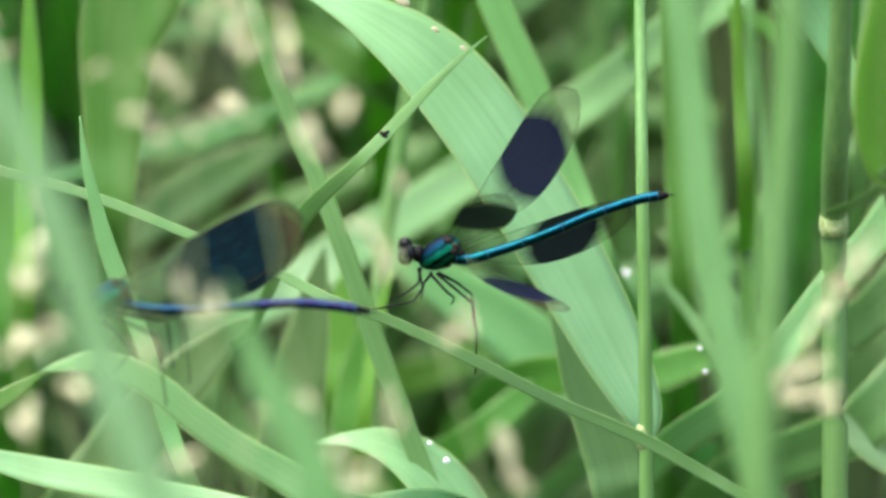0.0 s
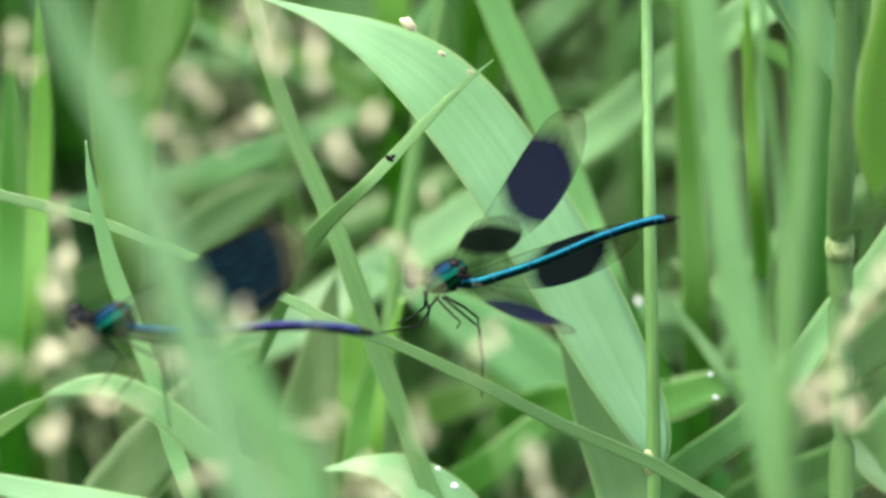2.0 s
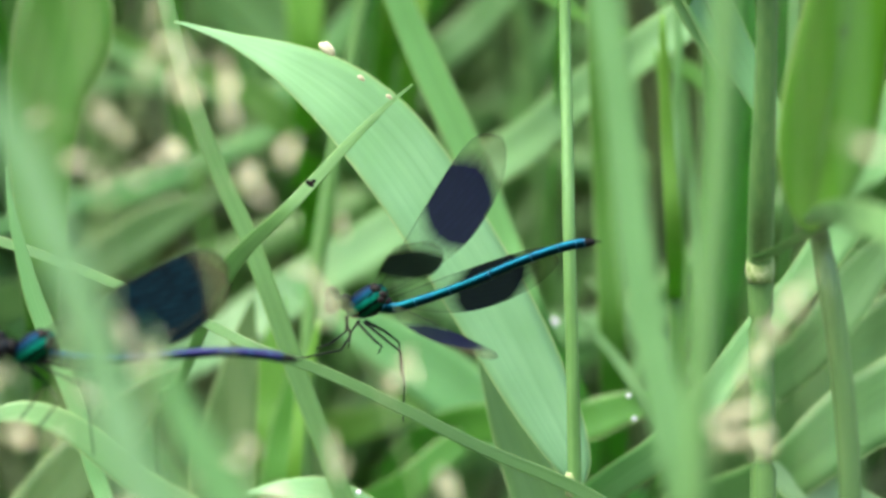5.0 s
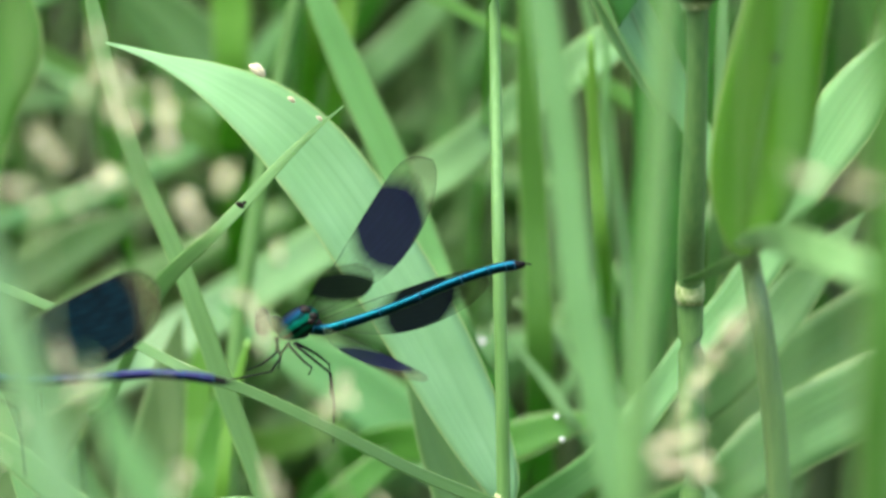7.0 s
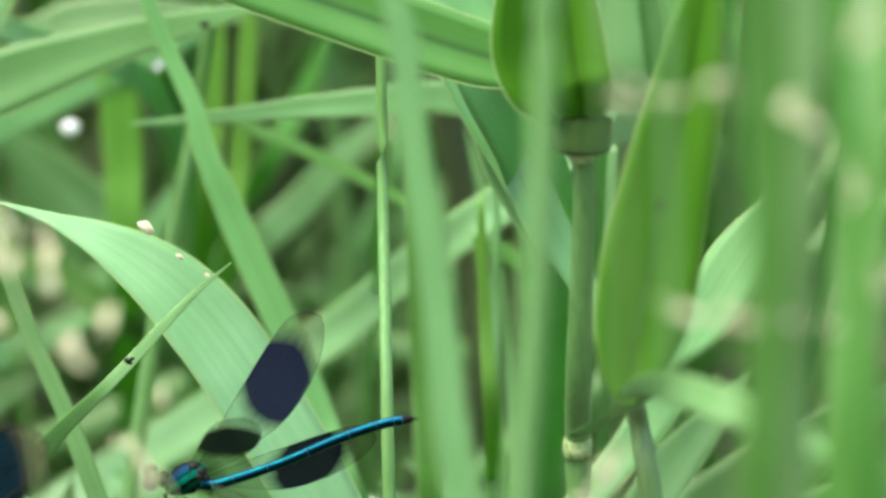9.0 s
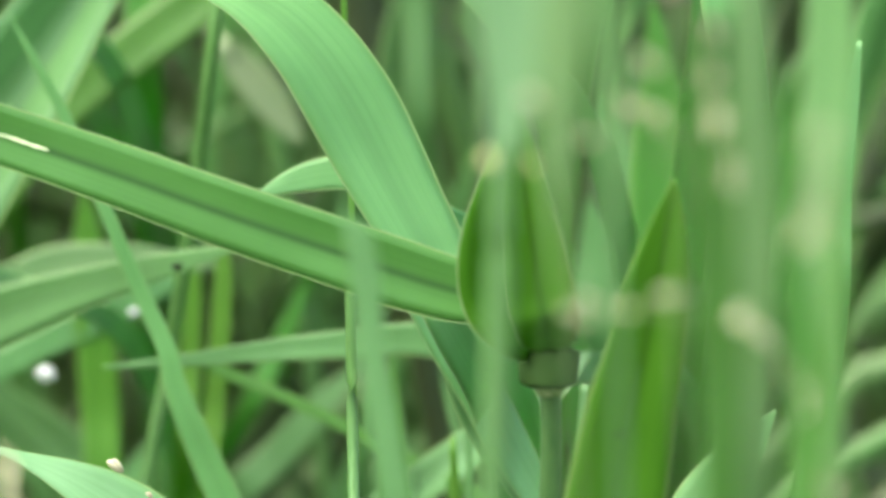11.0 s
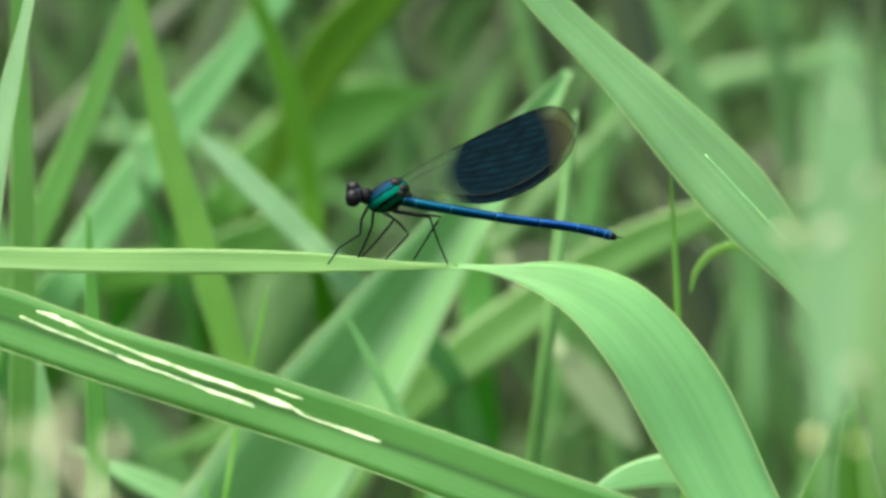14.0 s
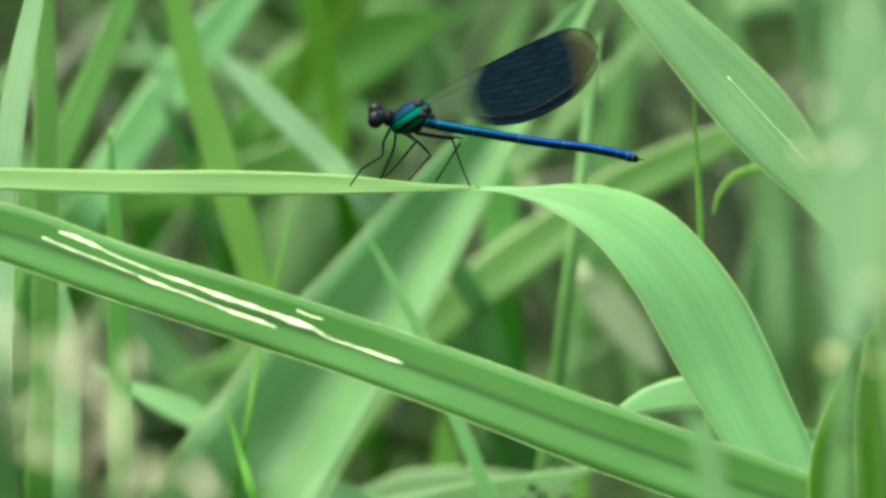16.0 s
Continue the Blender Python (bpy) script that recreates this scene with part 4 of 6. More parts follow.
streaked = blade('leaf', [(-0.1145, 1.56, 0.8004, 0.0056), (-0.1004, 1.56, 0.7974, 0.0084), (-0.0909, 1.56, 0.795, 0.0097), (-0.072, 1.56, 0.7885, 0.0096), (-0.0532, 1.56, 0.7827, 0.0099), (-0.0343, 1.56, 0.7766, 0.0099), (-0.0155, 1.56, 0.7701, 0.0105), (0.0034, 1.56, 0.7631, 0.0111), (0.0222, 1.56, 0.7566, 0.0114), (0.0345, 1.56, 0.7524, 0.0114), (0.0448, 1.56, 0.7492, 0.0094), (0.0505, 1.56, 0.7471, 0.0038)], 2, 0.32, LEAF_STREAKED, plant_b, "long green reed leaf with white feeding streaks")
perch = blade('reed_leaf', [(-0.0152, 1.61, 0.8038, 0.0007), (-0.0108, 1.61, 0.8036, 0.001), (-0.005, 1.61, 0.8028, 0.0025), (0.0008, 1.61, 0.8017, 0.0058), (0.007, 1.61, 0.7995, 0.0095), (0.0132, 1.61, 0.7957, 0.0132), (0.0191, 1.61, 0.7895, 0.0149), (0.0249, 1.61, 0.7807, 0.0157), (0.0294, 1.61, 0.772, 0.0149), (0.0335, 1.61, 0.764, 0.0136), (0.0384, 1.61, 0.7548, 0.0126), (0.0428, 1.61, 0.7451, 0.0116)], 32, 0.2, LEAF_BROAD, None, "broad bright reed leaf arching over and down", True, 0.0)
blade('twisted_end', [(-0.1277, 1.61, 0.806, 0.0004), (-0.1111, 1.61, 0.8054, 0.0027), (-0.0965, 1.61, 0.8051, 0.0039), (-0.077, 1.61, 0.8046, 0.0043), (-0.0575, 1.61, 0.8045, 0.0044), (-0.0381, 1.61, 0.8043, 0.0035), (-0.0245, 1.61, 0.8039, 0.0017), (-0.0138, 1.61, 0.8038, 0.0008)], 20, 0.25, LEAF_UNDER, perch, "yellow-green underside of a twisted reed leaf")
blade('reed_leaf', [(0.0048, 1.71, 0.8409, 0.00165), (-0.0008, 1.71, 0.8326, 0.00576), (-0.0075, 1.71, 0.8233, 0.00864), (-0.0147, 1.71, 0.8124, 0.0107), (-0.024, 1.71, 0.799, 0.01543), (-0.0327, 1.71, 0.786, 0.02006), (-0.0425, 1.71, 0.7726, 0.02417), (-0.0507, 1.71, 0.7602, 0.02623), (-0.0589, 1.71, 0.7477, 0.02777)], 10, 1.6, LEAF_REED, None, "broad folded green reed leaf leaning behind", True, -0.1)
creased = blade('reed_leaf', [(-0.0157, 1.63, 0.8692, 0.00059), (-0.0088, 1.63, 0.8611, 0.00392), (-0.0017, 1.63, 0.8534, 0.00569), (0.0045, 1.63, 0.8469, 0.00647), (0.0109, 1.63, 0.8408, 0.00726), (0.0188, 1.63, 0.8330, 0.00922), (0.0262, 1.63, 0.8252, 0.01118), (0.0331, 1.63, 0.8178, 0.01216), (0.0390, 1.63, 0.8109, 0.01098), (0.0449, 1.63, 0.8037, 0.00784), (0.0523, 1.63, 0.7943, 0.00510)], 15, 0.35, LEAF_REED, None, "broad pale green reed leaf sloping down", True, 0.1)
blade('reed_leaf', [(0.023, 1.64, 0.8221, 0.0002), (0.0235, 1.64, 0.8117, 0.0009), (0.0241, 1.64, 0.8018, 0.0011), (0.0243, 1.64, 0.7949, 0.0011), (0.025, 1.64, 0.778, 0.0011), (0.0255, 1.64, 0.7484, 0.0012)], 0, 0.3, LEAF_YELLOW, None, "thin upright grass tip", True, 0.0)
blade('reed_leaf', [(-0.0811, 1.73, 0.8803, 0.00016), (-0.0781, 1.73, 0.867, 0.00226), (-0.0735, 1.73, 0.8466, 0.00374), (-0.0693, 1.73, 0.8278, 0.00523), (-0.064, 1.73, 0.8111, 0.00601), (-0.0597, 1.73, 0.7965, 0.00569), (-0.0555, 1.73, 0.7819, 0.00484), (-0.0523, 1.73, 0.7673, 0.00445), (-0.0501, 1.73, 0.7464, 0.00406)], 14, 0.3, LEAF_YELLOW, None, "yellow-green reed leaf standing in the thicket", True, 0.0)
blade('reed_leaf', [(-0.0672, 1.75, 0.8798, 0.0002), (-0.0722, 1.75, 0.867, 0.0024), (-0.08, 1.75, 0.8474, 0.004), (-0.0851, 1.75, 0.8347, 0.0048), (-0.0914, 1.75, 0.8199, 0.0057), (-0.0977, 1.75, 0.8061, 0.0061), (-0.1039, 1.75, 0.7902, 0.0063), (-0.1102, 1.75, 0.7669, 0.0063)], 5, 0.3, LEAF_GRASS, None, "green reed leaf arching in the thicket", True, -0.05)
blade('reed_leaf', [(-0.0696, 1.84, 0.8348, 0.0009), (-0.0623, 1.84, 0.8265, 0.0038), (-0.0534, 1.84, 0.8176, 0.0049), (-0.0434, 1.84, 0.8077, 0.0053), (-0.0322, 1.84, 0.7944, 0.0055), (-0.0232, 1.84, 0.7777, 0.0055)], 0, 0.3, LEAF_REED, None, "pale grass blade sloping in the thicket", True, 0.0)
blade('reed_leaf', [(-0.0825, 1.62, 0.8758, 0.0002), (-0.0853, 1.62, 0.8634, 0.0014), (-0.0895, 1.62, 0.8442, 0.0023), (-0.0912, 1.62, 0.8364, 0.0035), (-0.0938, 1.62, 0.8237, 0.0045), (-0.0958, 1.62, 0.809, 0.0049), (-0.0968, 1.62, 0.7952, 0.0049), (-0.097, 1.62, 0.7678, 0.0049)], 30, 0.3, LEAF_GLAUCOUS, None, "pale reed leaf standing upright with bright glints", True, 0.0)
blade('reed_leaf', [(-0.0948, 1.68, 0.8781, 0.0002), (-0.0944, 1.68, 0.8649, 0.0018), (-0.0938, 1.68, 0.8446, 0.003), (-0.0932, 1.68, 0.8233, 0.004), (-0.093, 1.68, 0.803, 0.0044), (-0.0931, 1.68, 0.7776, 0.0046), (-0.094, 1.68, 0.7471, 0.0049)], 5, 0.3, LEAF_GRASS, None, "green reed leaf standing upright", True, 0.0)
blade('reed_leaf', [(-0.0804, 1.66, 0.8152, 0.0005), (-0.0795, 1.66, 0.7977, 0.0026), (-0.0785, 1.66, 0.7726, 0.004), (-0.0781, 1.66, 0.7476, 0.0044)], 5, 0.3, LEAF_GRASS, None, "upright green grass blade", True, 0.0)
blade('reed_leaf', [(-0.0485, 1.67, 0.8012, 0.0002), (-0.0498, 1.67, 0.7949, 0.0007), (-0.0517, 1.67, 0.7868, 0.0009), (-0.0541, 1.67, 0.7757, 0.001), (-0.057, 1.67, 0.7576, 0.0011)], 5, 0.3, LEAF_YELLOW, None, "thin green upright grass tip", True, 0.0)
blade('reed_leaf', [(-0.0597, 1.65, 0.7672, 0.0002), (-0.0567, 1.65, 0.7578, 0.0013), (-0.0536, 1.65, 0.7479, 0.0018)], 5, 0.3, LEAF_YELLOW, None, "thin green upright grass tip", True, 0.0)
blade('reed_leaf', [(-0.09, 1.74, 0.7726, 0.0002), (-0.0871, 1.74, 0.7713, 0.001), (-0.0842, 1.74, 0.77, 0.0017), (-0.0737, 1.74, 0.7652, 0.0044), (-0.0653, 1.74, 0.7611, 0.0046), (-0.0558, 1.74, 0.7556, 0.0046), (-0.0421, 1.74, 0.7483, 0.0046)], 30, 0.3, LEAF_REED, None, "pale reed leaf low in the thicket", True, 0.0)
blade('reed_leaf', [(0.0266, 1.65, 0.7999, 0.0004), (0.0276, 1.65, 0.8034, 0.0012), (0.0303, 1.65, 0.8067, 0.0016), (0.0348, 1.65, 0.8081, 0.0016), (0.0403, 1.65, 0.8079, 0.0018), (0.0453, 1.65, 0.8058, 0.0022), (0.0503, 1.65, 0.801, 0.0024), (0.0543, 1.65, 0.7901, 0.0026)], 10, 0.3, LEAF_YELLOW, None, "narrow curled grass blade hooking over", True, 0.0)
blade('reed_leaf', [(0.0181, 1.84, 0.771, 0.0003), (0.0156, 1.84, 0.774, 0.0044), (0.0106, 1.84, 0.7806, 0.0075), (0.0056, 1.84, 0.7867, 0.0066), (0.0022, 1.84, 0.7911, 0.0027)], 20, 0.3, LEAF_DULL, None, "dull pale leaf with a withered brown tip", True, 0.0)
blade('reed_leaf', [(0.0091, 1.64, 0.7646, 0.001), (0.0155, 1.64, 0.7673, 0.0044), (0.0234, 1.64, 0.7686, 0.0059), (0.0314, 1.64, 0.767, 0.0054), (0.0383, 1.64, 0.7623, 0.0049)], 15, 0.2, LEAF_REED, None, "bright reed leaf bent over", True, 0.0)
blade('reed_leaf', [(0.0416, 1.8, 0.8214, 0.0002), (0.0361, 1.8, 0.8189, 0.0034), (0.0307, 1.8, 0.8165, 0.0054), (0.0209, 1.8, 0.8121, 0.0076), (0.0101, 1.8, 0.8067, 0.0084), (-0.0008, 1.8, 0.7996, 0.0091), (-0.0116, 1.8, 0.7919, 0.0097), (-0.0224, 1.8, 0.7837, 0.0091), (-0.0333, 1.8, 0.7734, 0.0087), (-0.0419, 1.8, 0.7603, 0.0087)], 10, 0.3, LEAF_GRASS, None, "dark green leaf deep in the thicket", True, -0.05)
blade('reed_leaf', [(-0.0785, 1.82, 0.7687, 0.0002), (-0.0754, 1.82, 0.7698, 0.0014), (-0.0723, 1.82, 0.771, 0.0022), (-0.0602, 1.82, 0.7754, 0.0055), (-0.0492, 1.82, 0.7788, 0.0066)], 10, 0.3, LEAF_GRASS, None, "green leaf in the thicket", True, 0.0)
blade('reed_leaf', [(-0.0412, 1.84, 0.8243, 0.0009), (-0.05, 1.84, 0.8154, 0.0066), (-0.0589, 1.84, 0.8109, 0.0089), (-0.07, 1.84, 0.8076, 0.0077)], -4, 0.3, LEAF_GRASS, None, "broad green leaf deep in the thicket", True, 0.0)
blade('reed_leaf', [(-0.0178, 1.88, 0.8444, 0.0002), (-0.021, 1.88, 0.8434, 0.0014), (-0.0243, 1.88, 0.8424, 0.0023), (-0.0356, 1.88, 0.8389, 0.0136), (-0.047, 1.88, 0.8332, 0.017), (-0.0583, 1.88, 0.8253, 0.0147), (-0.0662, 1.88, 0.8184, 0.0068)], -4, 0.3, LEAF_GRASS, None, "broad green leaf deep in the thicket", True, 0.0)
blade('reed_leaf', [(-0.0230, 1.86, 0.8678, 0.00056), (-0.0298, 1.86, 0.8630, 0.00615), (-0.0362, 1.86, 0.8576, 0.00985), (-0.0425, 1.86, 0.8504, 0.01119), (-0.0470, 1.86, 0.8434, 0.00951), (-0.0509, 1.86, 0.8355, 0.00694), (-0.0548, 1.86, 0.8265, 0.00503), (-0.0595, 1.86, 0.8155, 0.00403)], -4, 0.3, LEAF_SHOOT, None, "green grass blade deep in the thicket", True, 0.0)
blade('reed_leaf', [(-0.0588, 1.8, 0.8666, 0.00065), (-0.0566, 1.8, 0.8601, 0.00238), (-0.0534, 1.8, 0.8519, 0.00346), (-0.0500, 1.8, 0.8426, 0.00411), (-0.0475, 1.8, 0.8328, 0.00433), (-0.0453, 1.8, 0.8209, 0.00411), (-0.0440, 1.8, 0.8078, 0.00368)], 6, 0.3, LEAF_SHOOT, None, "narrow yellow-green blade deep in the thicket", True, 0.0)
blade('reed_leaf', [(-0.0379, 1.82, 0.8764, 0.00026), (-0.0468, 1.82, 0.8652, 0.00377), (-0.0605, 1.82, 0.8480, 0.00624), (-0.0692, 1.82, 0.8369, 0.00858), (-0.0780, 1.82, 0.8259, 0.00936), (-0.0867, 1.82, 0.8138, 0.00858), (-0.0955, 1.82, 0.7995, 0.00858)], 0, 0.3, LEAF_REED, None, "blurred green reed leaf in the thicket", True, 0.0)
blade('reed_leaf', [(0.0111, 1.85, 0.8855, 0.0002), (0.0168, 1.85, 0.8722, 0.0024), (0.0254, 1.85, 0.8516, 0.004), (0.031, 1.85, 0.8382, 0.0045), (0.0367, 1.85, 0.8226, 0.0051), (0.0401, 1.85, 0.8003, 0.0051), (0.0413, 1.85, 0.7668, 0.0051)], 0, 0.3, LEAF_DUSK, None, "green stem-like leaf in the thicket", True, 0.0)
blade('reed_leaf', [(-0.0084, 1.88, 0.7139, 0.0002), (-0.0108, 1.88, 0.7111, 0.0021), (-0.0132, 1.88, 0.7083, 0.0034), (-0.0268, 1.88, 0.6925, 0.0057), (-0.0482, 1.88, 0.697, 0.0023)], 10, 0.3, LEAF_REED, None, "green reed leaf in the thicket", True, 0.0)
blade('reed_leaf', [(-0.0319, 1.76, 0.6913, 0.0002), (-0.035, 1.76, 0.6904, 0.0011), (-0.038, 1.76, 0.6896, 0.0017), (-0.0486, 1.76, 0.6866, 0.0025), (-0.0613, 1.76, 0.6819, 0.0032), (-0.074, 1.76, 0.6776, 0.0034), (-0.0867, 1.76, 0.6739, 0.0034)], 10, 0.25, LEAF_REED, None, "pale grass blade sloping in the thicket", True, -0.1)
blade('reed_leaf', [(-0.0622, 1.7, 0.7367, 0.00041), (-0.0625, 1.7, 0.7295, 0.0092), (-0.0632, 1.7, 0.7224, 0.01636), (-0.0642, 1.7, 0.7152, 0.018), (-0.0665, 1.7, 0.7071, 0.01534), (-0.0677, 1.7, 0.6968, 0.01207), (-0.0681, 1.7, 0.6866, 0.00982), (-0.0681, 1.7, 0.6721, 0.00716)], 0, 0.3, LEAF_GRASS, None, "broad yellow-green reed leaf standing upright", True, 0.0)
blade('reed_leaf', [(-0.0674, 1.84, 0.7127, 0.0002), (-0.0645, 1.84, 0.7111, 0.0011), (-0.0616, 1.84, 0.7095, 0.0018), (-0.0473, 1.84, 0.7018, 0.0033), (-0.0352, 1.84, 0.6973, 0.0055), (-0.0219, 1.84, 0.6884, 0.0066)], 10, 0.3, LEAF_GRASS, None, "green grass blade in the thicket", True, 0.0)
blade('reed_leaf', [(-0.0241, 1.76, 0.6659, 0.0002), (-0.0153, 1.76, 0.6603, 0.0059), (-0.0064, 1.76, 0.6547, 0.0095), (0.0021, 1.76, 0.6494, 0.0116), (0.0116, 1.76, 0.6419, 0.0116), (0.0211, 1.76, 0.6334, 0.0095)], 12, 0.3, LEAF_REED, None, "pale reed leaf sloping in the thicket", True, 0.0)
blade('reed_leaf', [(0.0199, 1.74, 0.6451, 0.0002), (0.0172, 1.74, 0.6434, 0.0013), (0.0146, 1.74, 0.6418, 0.0021), (0.0062, 1.74, 0.6365, 0.0052), (-0.0022, 1.74, 0.6292, 0.0063)], 10, 0.3, LEAF_GRASS, None, "green leaf in the thicket", True, 0.0)
blade('reed_leaf', [(0.0514, 1.7, 0.6515, 0.0002), (0.0481, 1.7, 0.6506, 0.0019), (0.0448, 1.7, 0.6498, 0.0031), (0.0367, 1.7, 0.6478, 0.0061), (0.0305, 1.7, 0.6457, 0.0072)], 10, 0.3, LEAF_GRASS, None, "green leaf in the thicket", True, 0.0)
blade('reed_leaf', [(-0.0296, 1.7, 0.6688, 0.0002), (-0.0313, 1.7, 0.6599, 0.0051), (-0.0329, 1.7, 0.651, 0.0082), (-0.035, 1.7, 0.6397, 0.0112), (-0.0361, 1.7, 0.6273, 0.0112)], 10, 0.3, LEAF_DUSK, None, "green leaf in the thicket", True, 0.0)
blade('reed_leaf', [(-0.0186, 1.72, 0.6631, 0.0002), (-0.0197, 1.72, 0.6587, 0.0026), (-0.0208, 1.72, 0.6542, 0.0041), (-0.024, 1.72, 0.6418, 0.0062), (-0.0261, 1.72, 0.6272, 0.0072)], 10, 0.3, LEAF_GRASS, None, "green leaf in the thicket", True, 0.0)
blade('reed_leaf', [(-0.0246, 1.74, 0.6649, 0.0002), (-0.0259, 1.74, 0.6581, 0.0039), (-0.0273, 1.74, 0.6513, 0.0063), (-0.0284, 1.74, 0.646, 0.0073), (-0.0294, 1.74, 0.6355, 0.0063)], 10, 0.3, LEAF_YELLOW, None, "yellow-green leaf in the thicket", True, 0.0)
blade('reed_leaf', [(-0.0174, 1.68, 0.6661, 0.001), (-0.0204, 1.68, 0.6539, 0.002), (-0.0225, 1.68, 0.6356, 0.0026)], 10, 0.3, LEAF_YELLOW, None, "thin grass blade in the thicket", True, 0.0)
blade('reed_leaf', [(0.0536, 1.86, 0.6512, 0.0002), (0.0487, 1.86, 0.6506, 0.0028), (0.0438, 1.86, 0.6499, 0.0045), (0.027, 1.86, 0.6477, 0.0056), (0.0136, 1.86, 0.65, 0.0056)], 10, 0.3, LEAF_REED, None, "pale leaf in the thicket", True, 0.0)
blade('reed_leaf', [(0.0313, 1.72, 0.6697, 0.0008), (0.0396, 1.72, 0.6613, 0.0021), (0.05, 1.72, 0.653, 0.0023), (0.0584, 1.72, 0.6446, 0.0023)], 10, 0.3, LEAF_REED, None, "thin pale grass blade in the thicket", True, 0.0)
blade('reed_leaf', [(0.0267, 1.7, 0.6673, 0.0008), (0.036, 1.7, 0.657, 0.002), (0.0432, 1.7, 0.6467, 0.0022)], 10, 0.3, LEAF_REED, None, "thin pale grass blade in the thicket", True, 0.0)
blade('reed_leaf', [(0.1221, 1.68, 0.6883, 0.0002), (0.1111, 1.68, 0.6807, 0.0075), (0.1, 1.68, 0.6732, 0.0121), (0.0881, 1.68, 0.6651, 0.0141), (0.076, 1.68, 0.6569, 0.0131), (0.0669, 1.68, 0.6467, 0.0101)], 2, 0.3, LEAF_RIBBED, None, "broad ribbed reed leaf in the thicket", True, -0.05)
blade('reed_leaf', [(0.1256, 1.66, 0.6748, 0.0002), (0.1138, 1.66, 0.6689, 0.0074), (0.102, 1.66, 0.6629, 0.012), (0.09, 1.66, 0.6569, 0.014), (0.077, 1.66, 0.6498, 0.013), (0.066, 1.66, 0.6408, 0.01)], 6, 0.3, LEAF_RIBBED, None, "broad ribbed reed leaf in the thicket", True, -0.05)
blade('reed_leaf', [(0.043, 1.7, 0.7132, 0.0006), (0.0451, 1.7, 0.7029, 0.002), (0.0466, 1.7, 0.6896, 0.0031), (0.0472, 1.7, 0.6742, 0.0035), (0.0472, 1.7, 0.6515, 0.0035)], 5, 0.3, LEAF_GRASS, None, "yellow-green upright grass blade", True, 0.0)
blade('reed_leaf', [(0.0331, 1.72, 0.7346, 0.0002), (0.0332, 1.72, 0.7312, 0.0019), (0.0333, 1.72, 0.7278, 0.0031), (0.0338, 1.72, 0.707, 0.0046), (0.0349, 1.72, 0.6842, 0.0052), (0.036, 1.72, 0.6551, 0.0052)], 5, 0.3, LEAF_GRASS, None, "green upright reed leaf in the thicket", True, 0.0)
blade('reed_leaf', [(0.0427, 1.74, 0.7307, 0.0002), (0.0435, 1.74, 0.7276, 0.001), (0.0443, 1.74, 0.7246, 0.0017), (0.0474, 1.74, 0.712, 0.0023), (0.0496, 1.74, 0.6952, 0.0025), (0.0523, 1.74, 0.6763, 0.0025), (0.0539, 1.74, 0.6531, 0.0025)], 5, 0.3, LEAF_REED, None, "thin pale upright grass blade", True, 0.0)
blade('leaf', [(0.0549, 1.64, 0.7095, 0.0008), (0.0519, 1.64, 0.7164, 0.0039), (0.0469, 1.64, 0.7263, 0.0059), (0.0429, 1.64, 0.7381, 0.0059)], 5, 0.3, LEAF_REED, plant_b, "pale reed leaf hanging down")
blade('reed_leaf', [(0.0029, 1.76, 0.7554, 0.0002), (0.0027, 1.76, 0.7519, 0.002), (0.0026, 1.76, 0.7484, 0.0032), (0.002, 1.76, 0.7367, 0.0038), (0.0009, 1.76, 0.723, 0.0038), (-0.0008, 1.76, 0.7081, 0.0038)], 5, 0.3, LEAF_YELLOW, None, "yellow-green reed leaf in the thicket", True, 0.0)
blade('reed_leaf', [(-0.003, 1.8, 0.752, 0.0002), (-0.0032, 1.8, 0.7484, 0.002), (-0.0033, 1.8, 0.7449, 0.0032), (-0.0039, 1.8, 0.7297, 0.0039), (-0.0051, 1.8, 0.7135, 0.0039)], 5, 0.3, LEAF_YELLOW, None, "yellow-green reed leaf in the thicket", True, 0.0)
blade('reed_leaf', [(-0.0246, 1.82, 0.7641, 0.0002), (-0.0241, 1.82, 0.7569, 0.0041), (-0.0235, 1.82, 0.7497, 0.0066), (-0.0225, 1.82, 0.7366, 0.0077), (-0.0215, 1.82, 0.7201, 0.0077), (-0.021, 1.82, 0.7015, 0.0066)], 5, 0.3, LEAF_YELLOW, None, "yellow-green reed leaf in the thicket", True, 0.0)
blade('reed_leaf', [(0.0332, 1.86, 0.7306, 0.0002), (0.0309, 1.86, 0.7282, 0.0014), (0.0285, 1.86, 0.7258, 0.0022), (0.0206, 1.86, 0.718, 0.0056), (0.0128, 1.86, 0.7091, 0.0067), (0.0038, 1.86, 0.7013, 0.0067)], 10, 0.3, LEAF_REED, None, "pale reed leaf in the thicket", True, -0.05)
blade('reed_leaf', [(-0.0492, 1.84, 0.7289, 0.0002), (-0.0437, 1.84, 0.7241, 0.0041), (-0.0383, 1.84, 0.7192, 0.0066), (-0.0295, 1.84, 0.7114, 0.01), (-0.0207, 1.84, 0.7003, 0.01), (-0.0141, 1.84, 0.6892, 0.0089)], 8, 0.3, LEAF_REED, None, "green reed leaf in the thicket", True, 0.0)
blade('reed_leaf', [(0.0667, 1.66, 0.7306, 0.0014), (0.0663, 1.66, 0.7206, 0.002), (0.0661, 1.66, 0.7086, 0.0022), (0.0659, 1.66, 0.6905, 0.0022)], 8, 0.3, LEAF_REED, None, "thin green upright grass blade", True, 0.0)
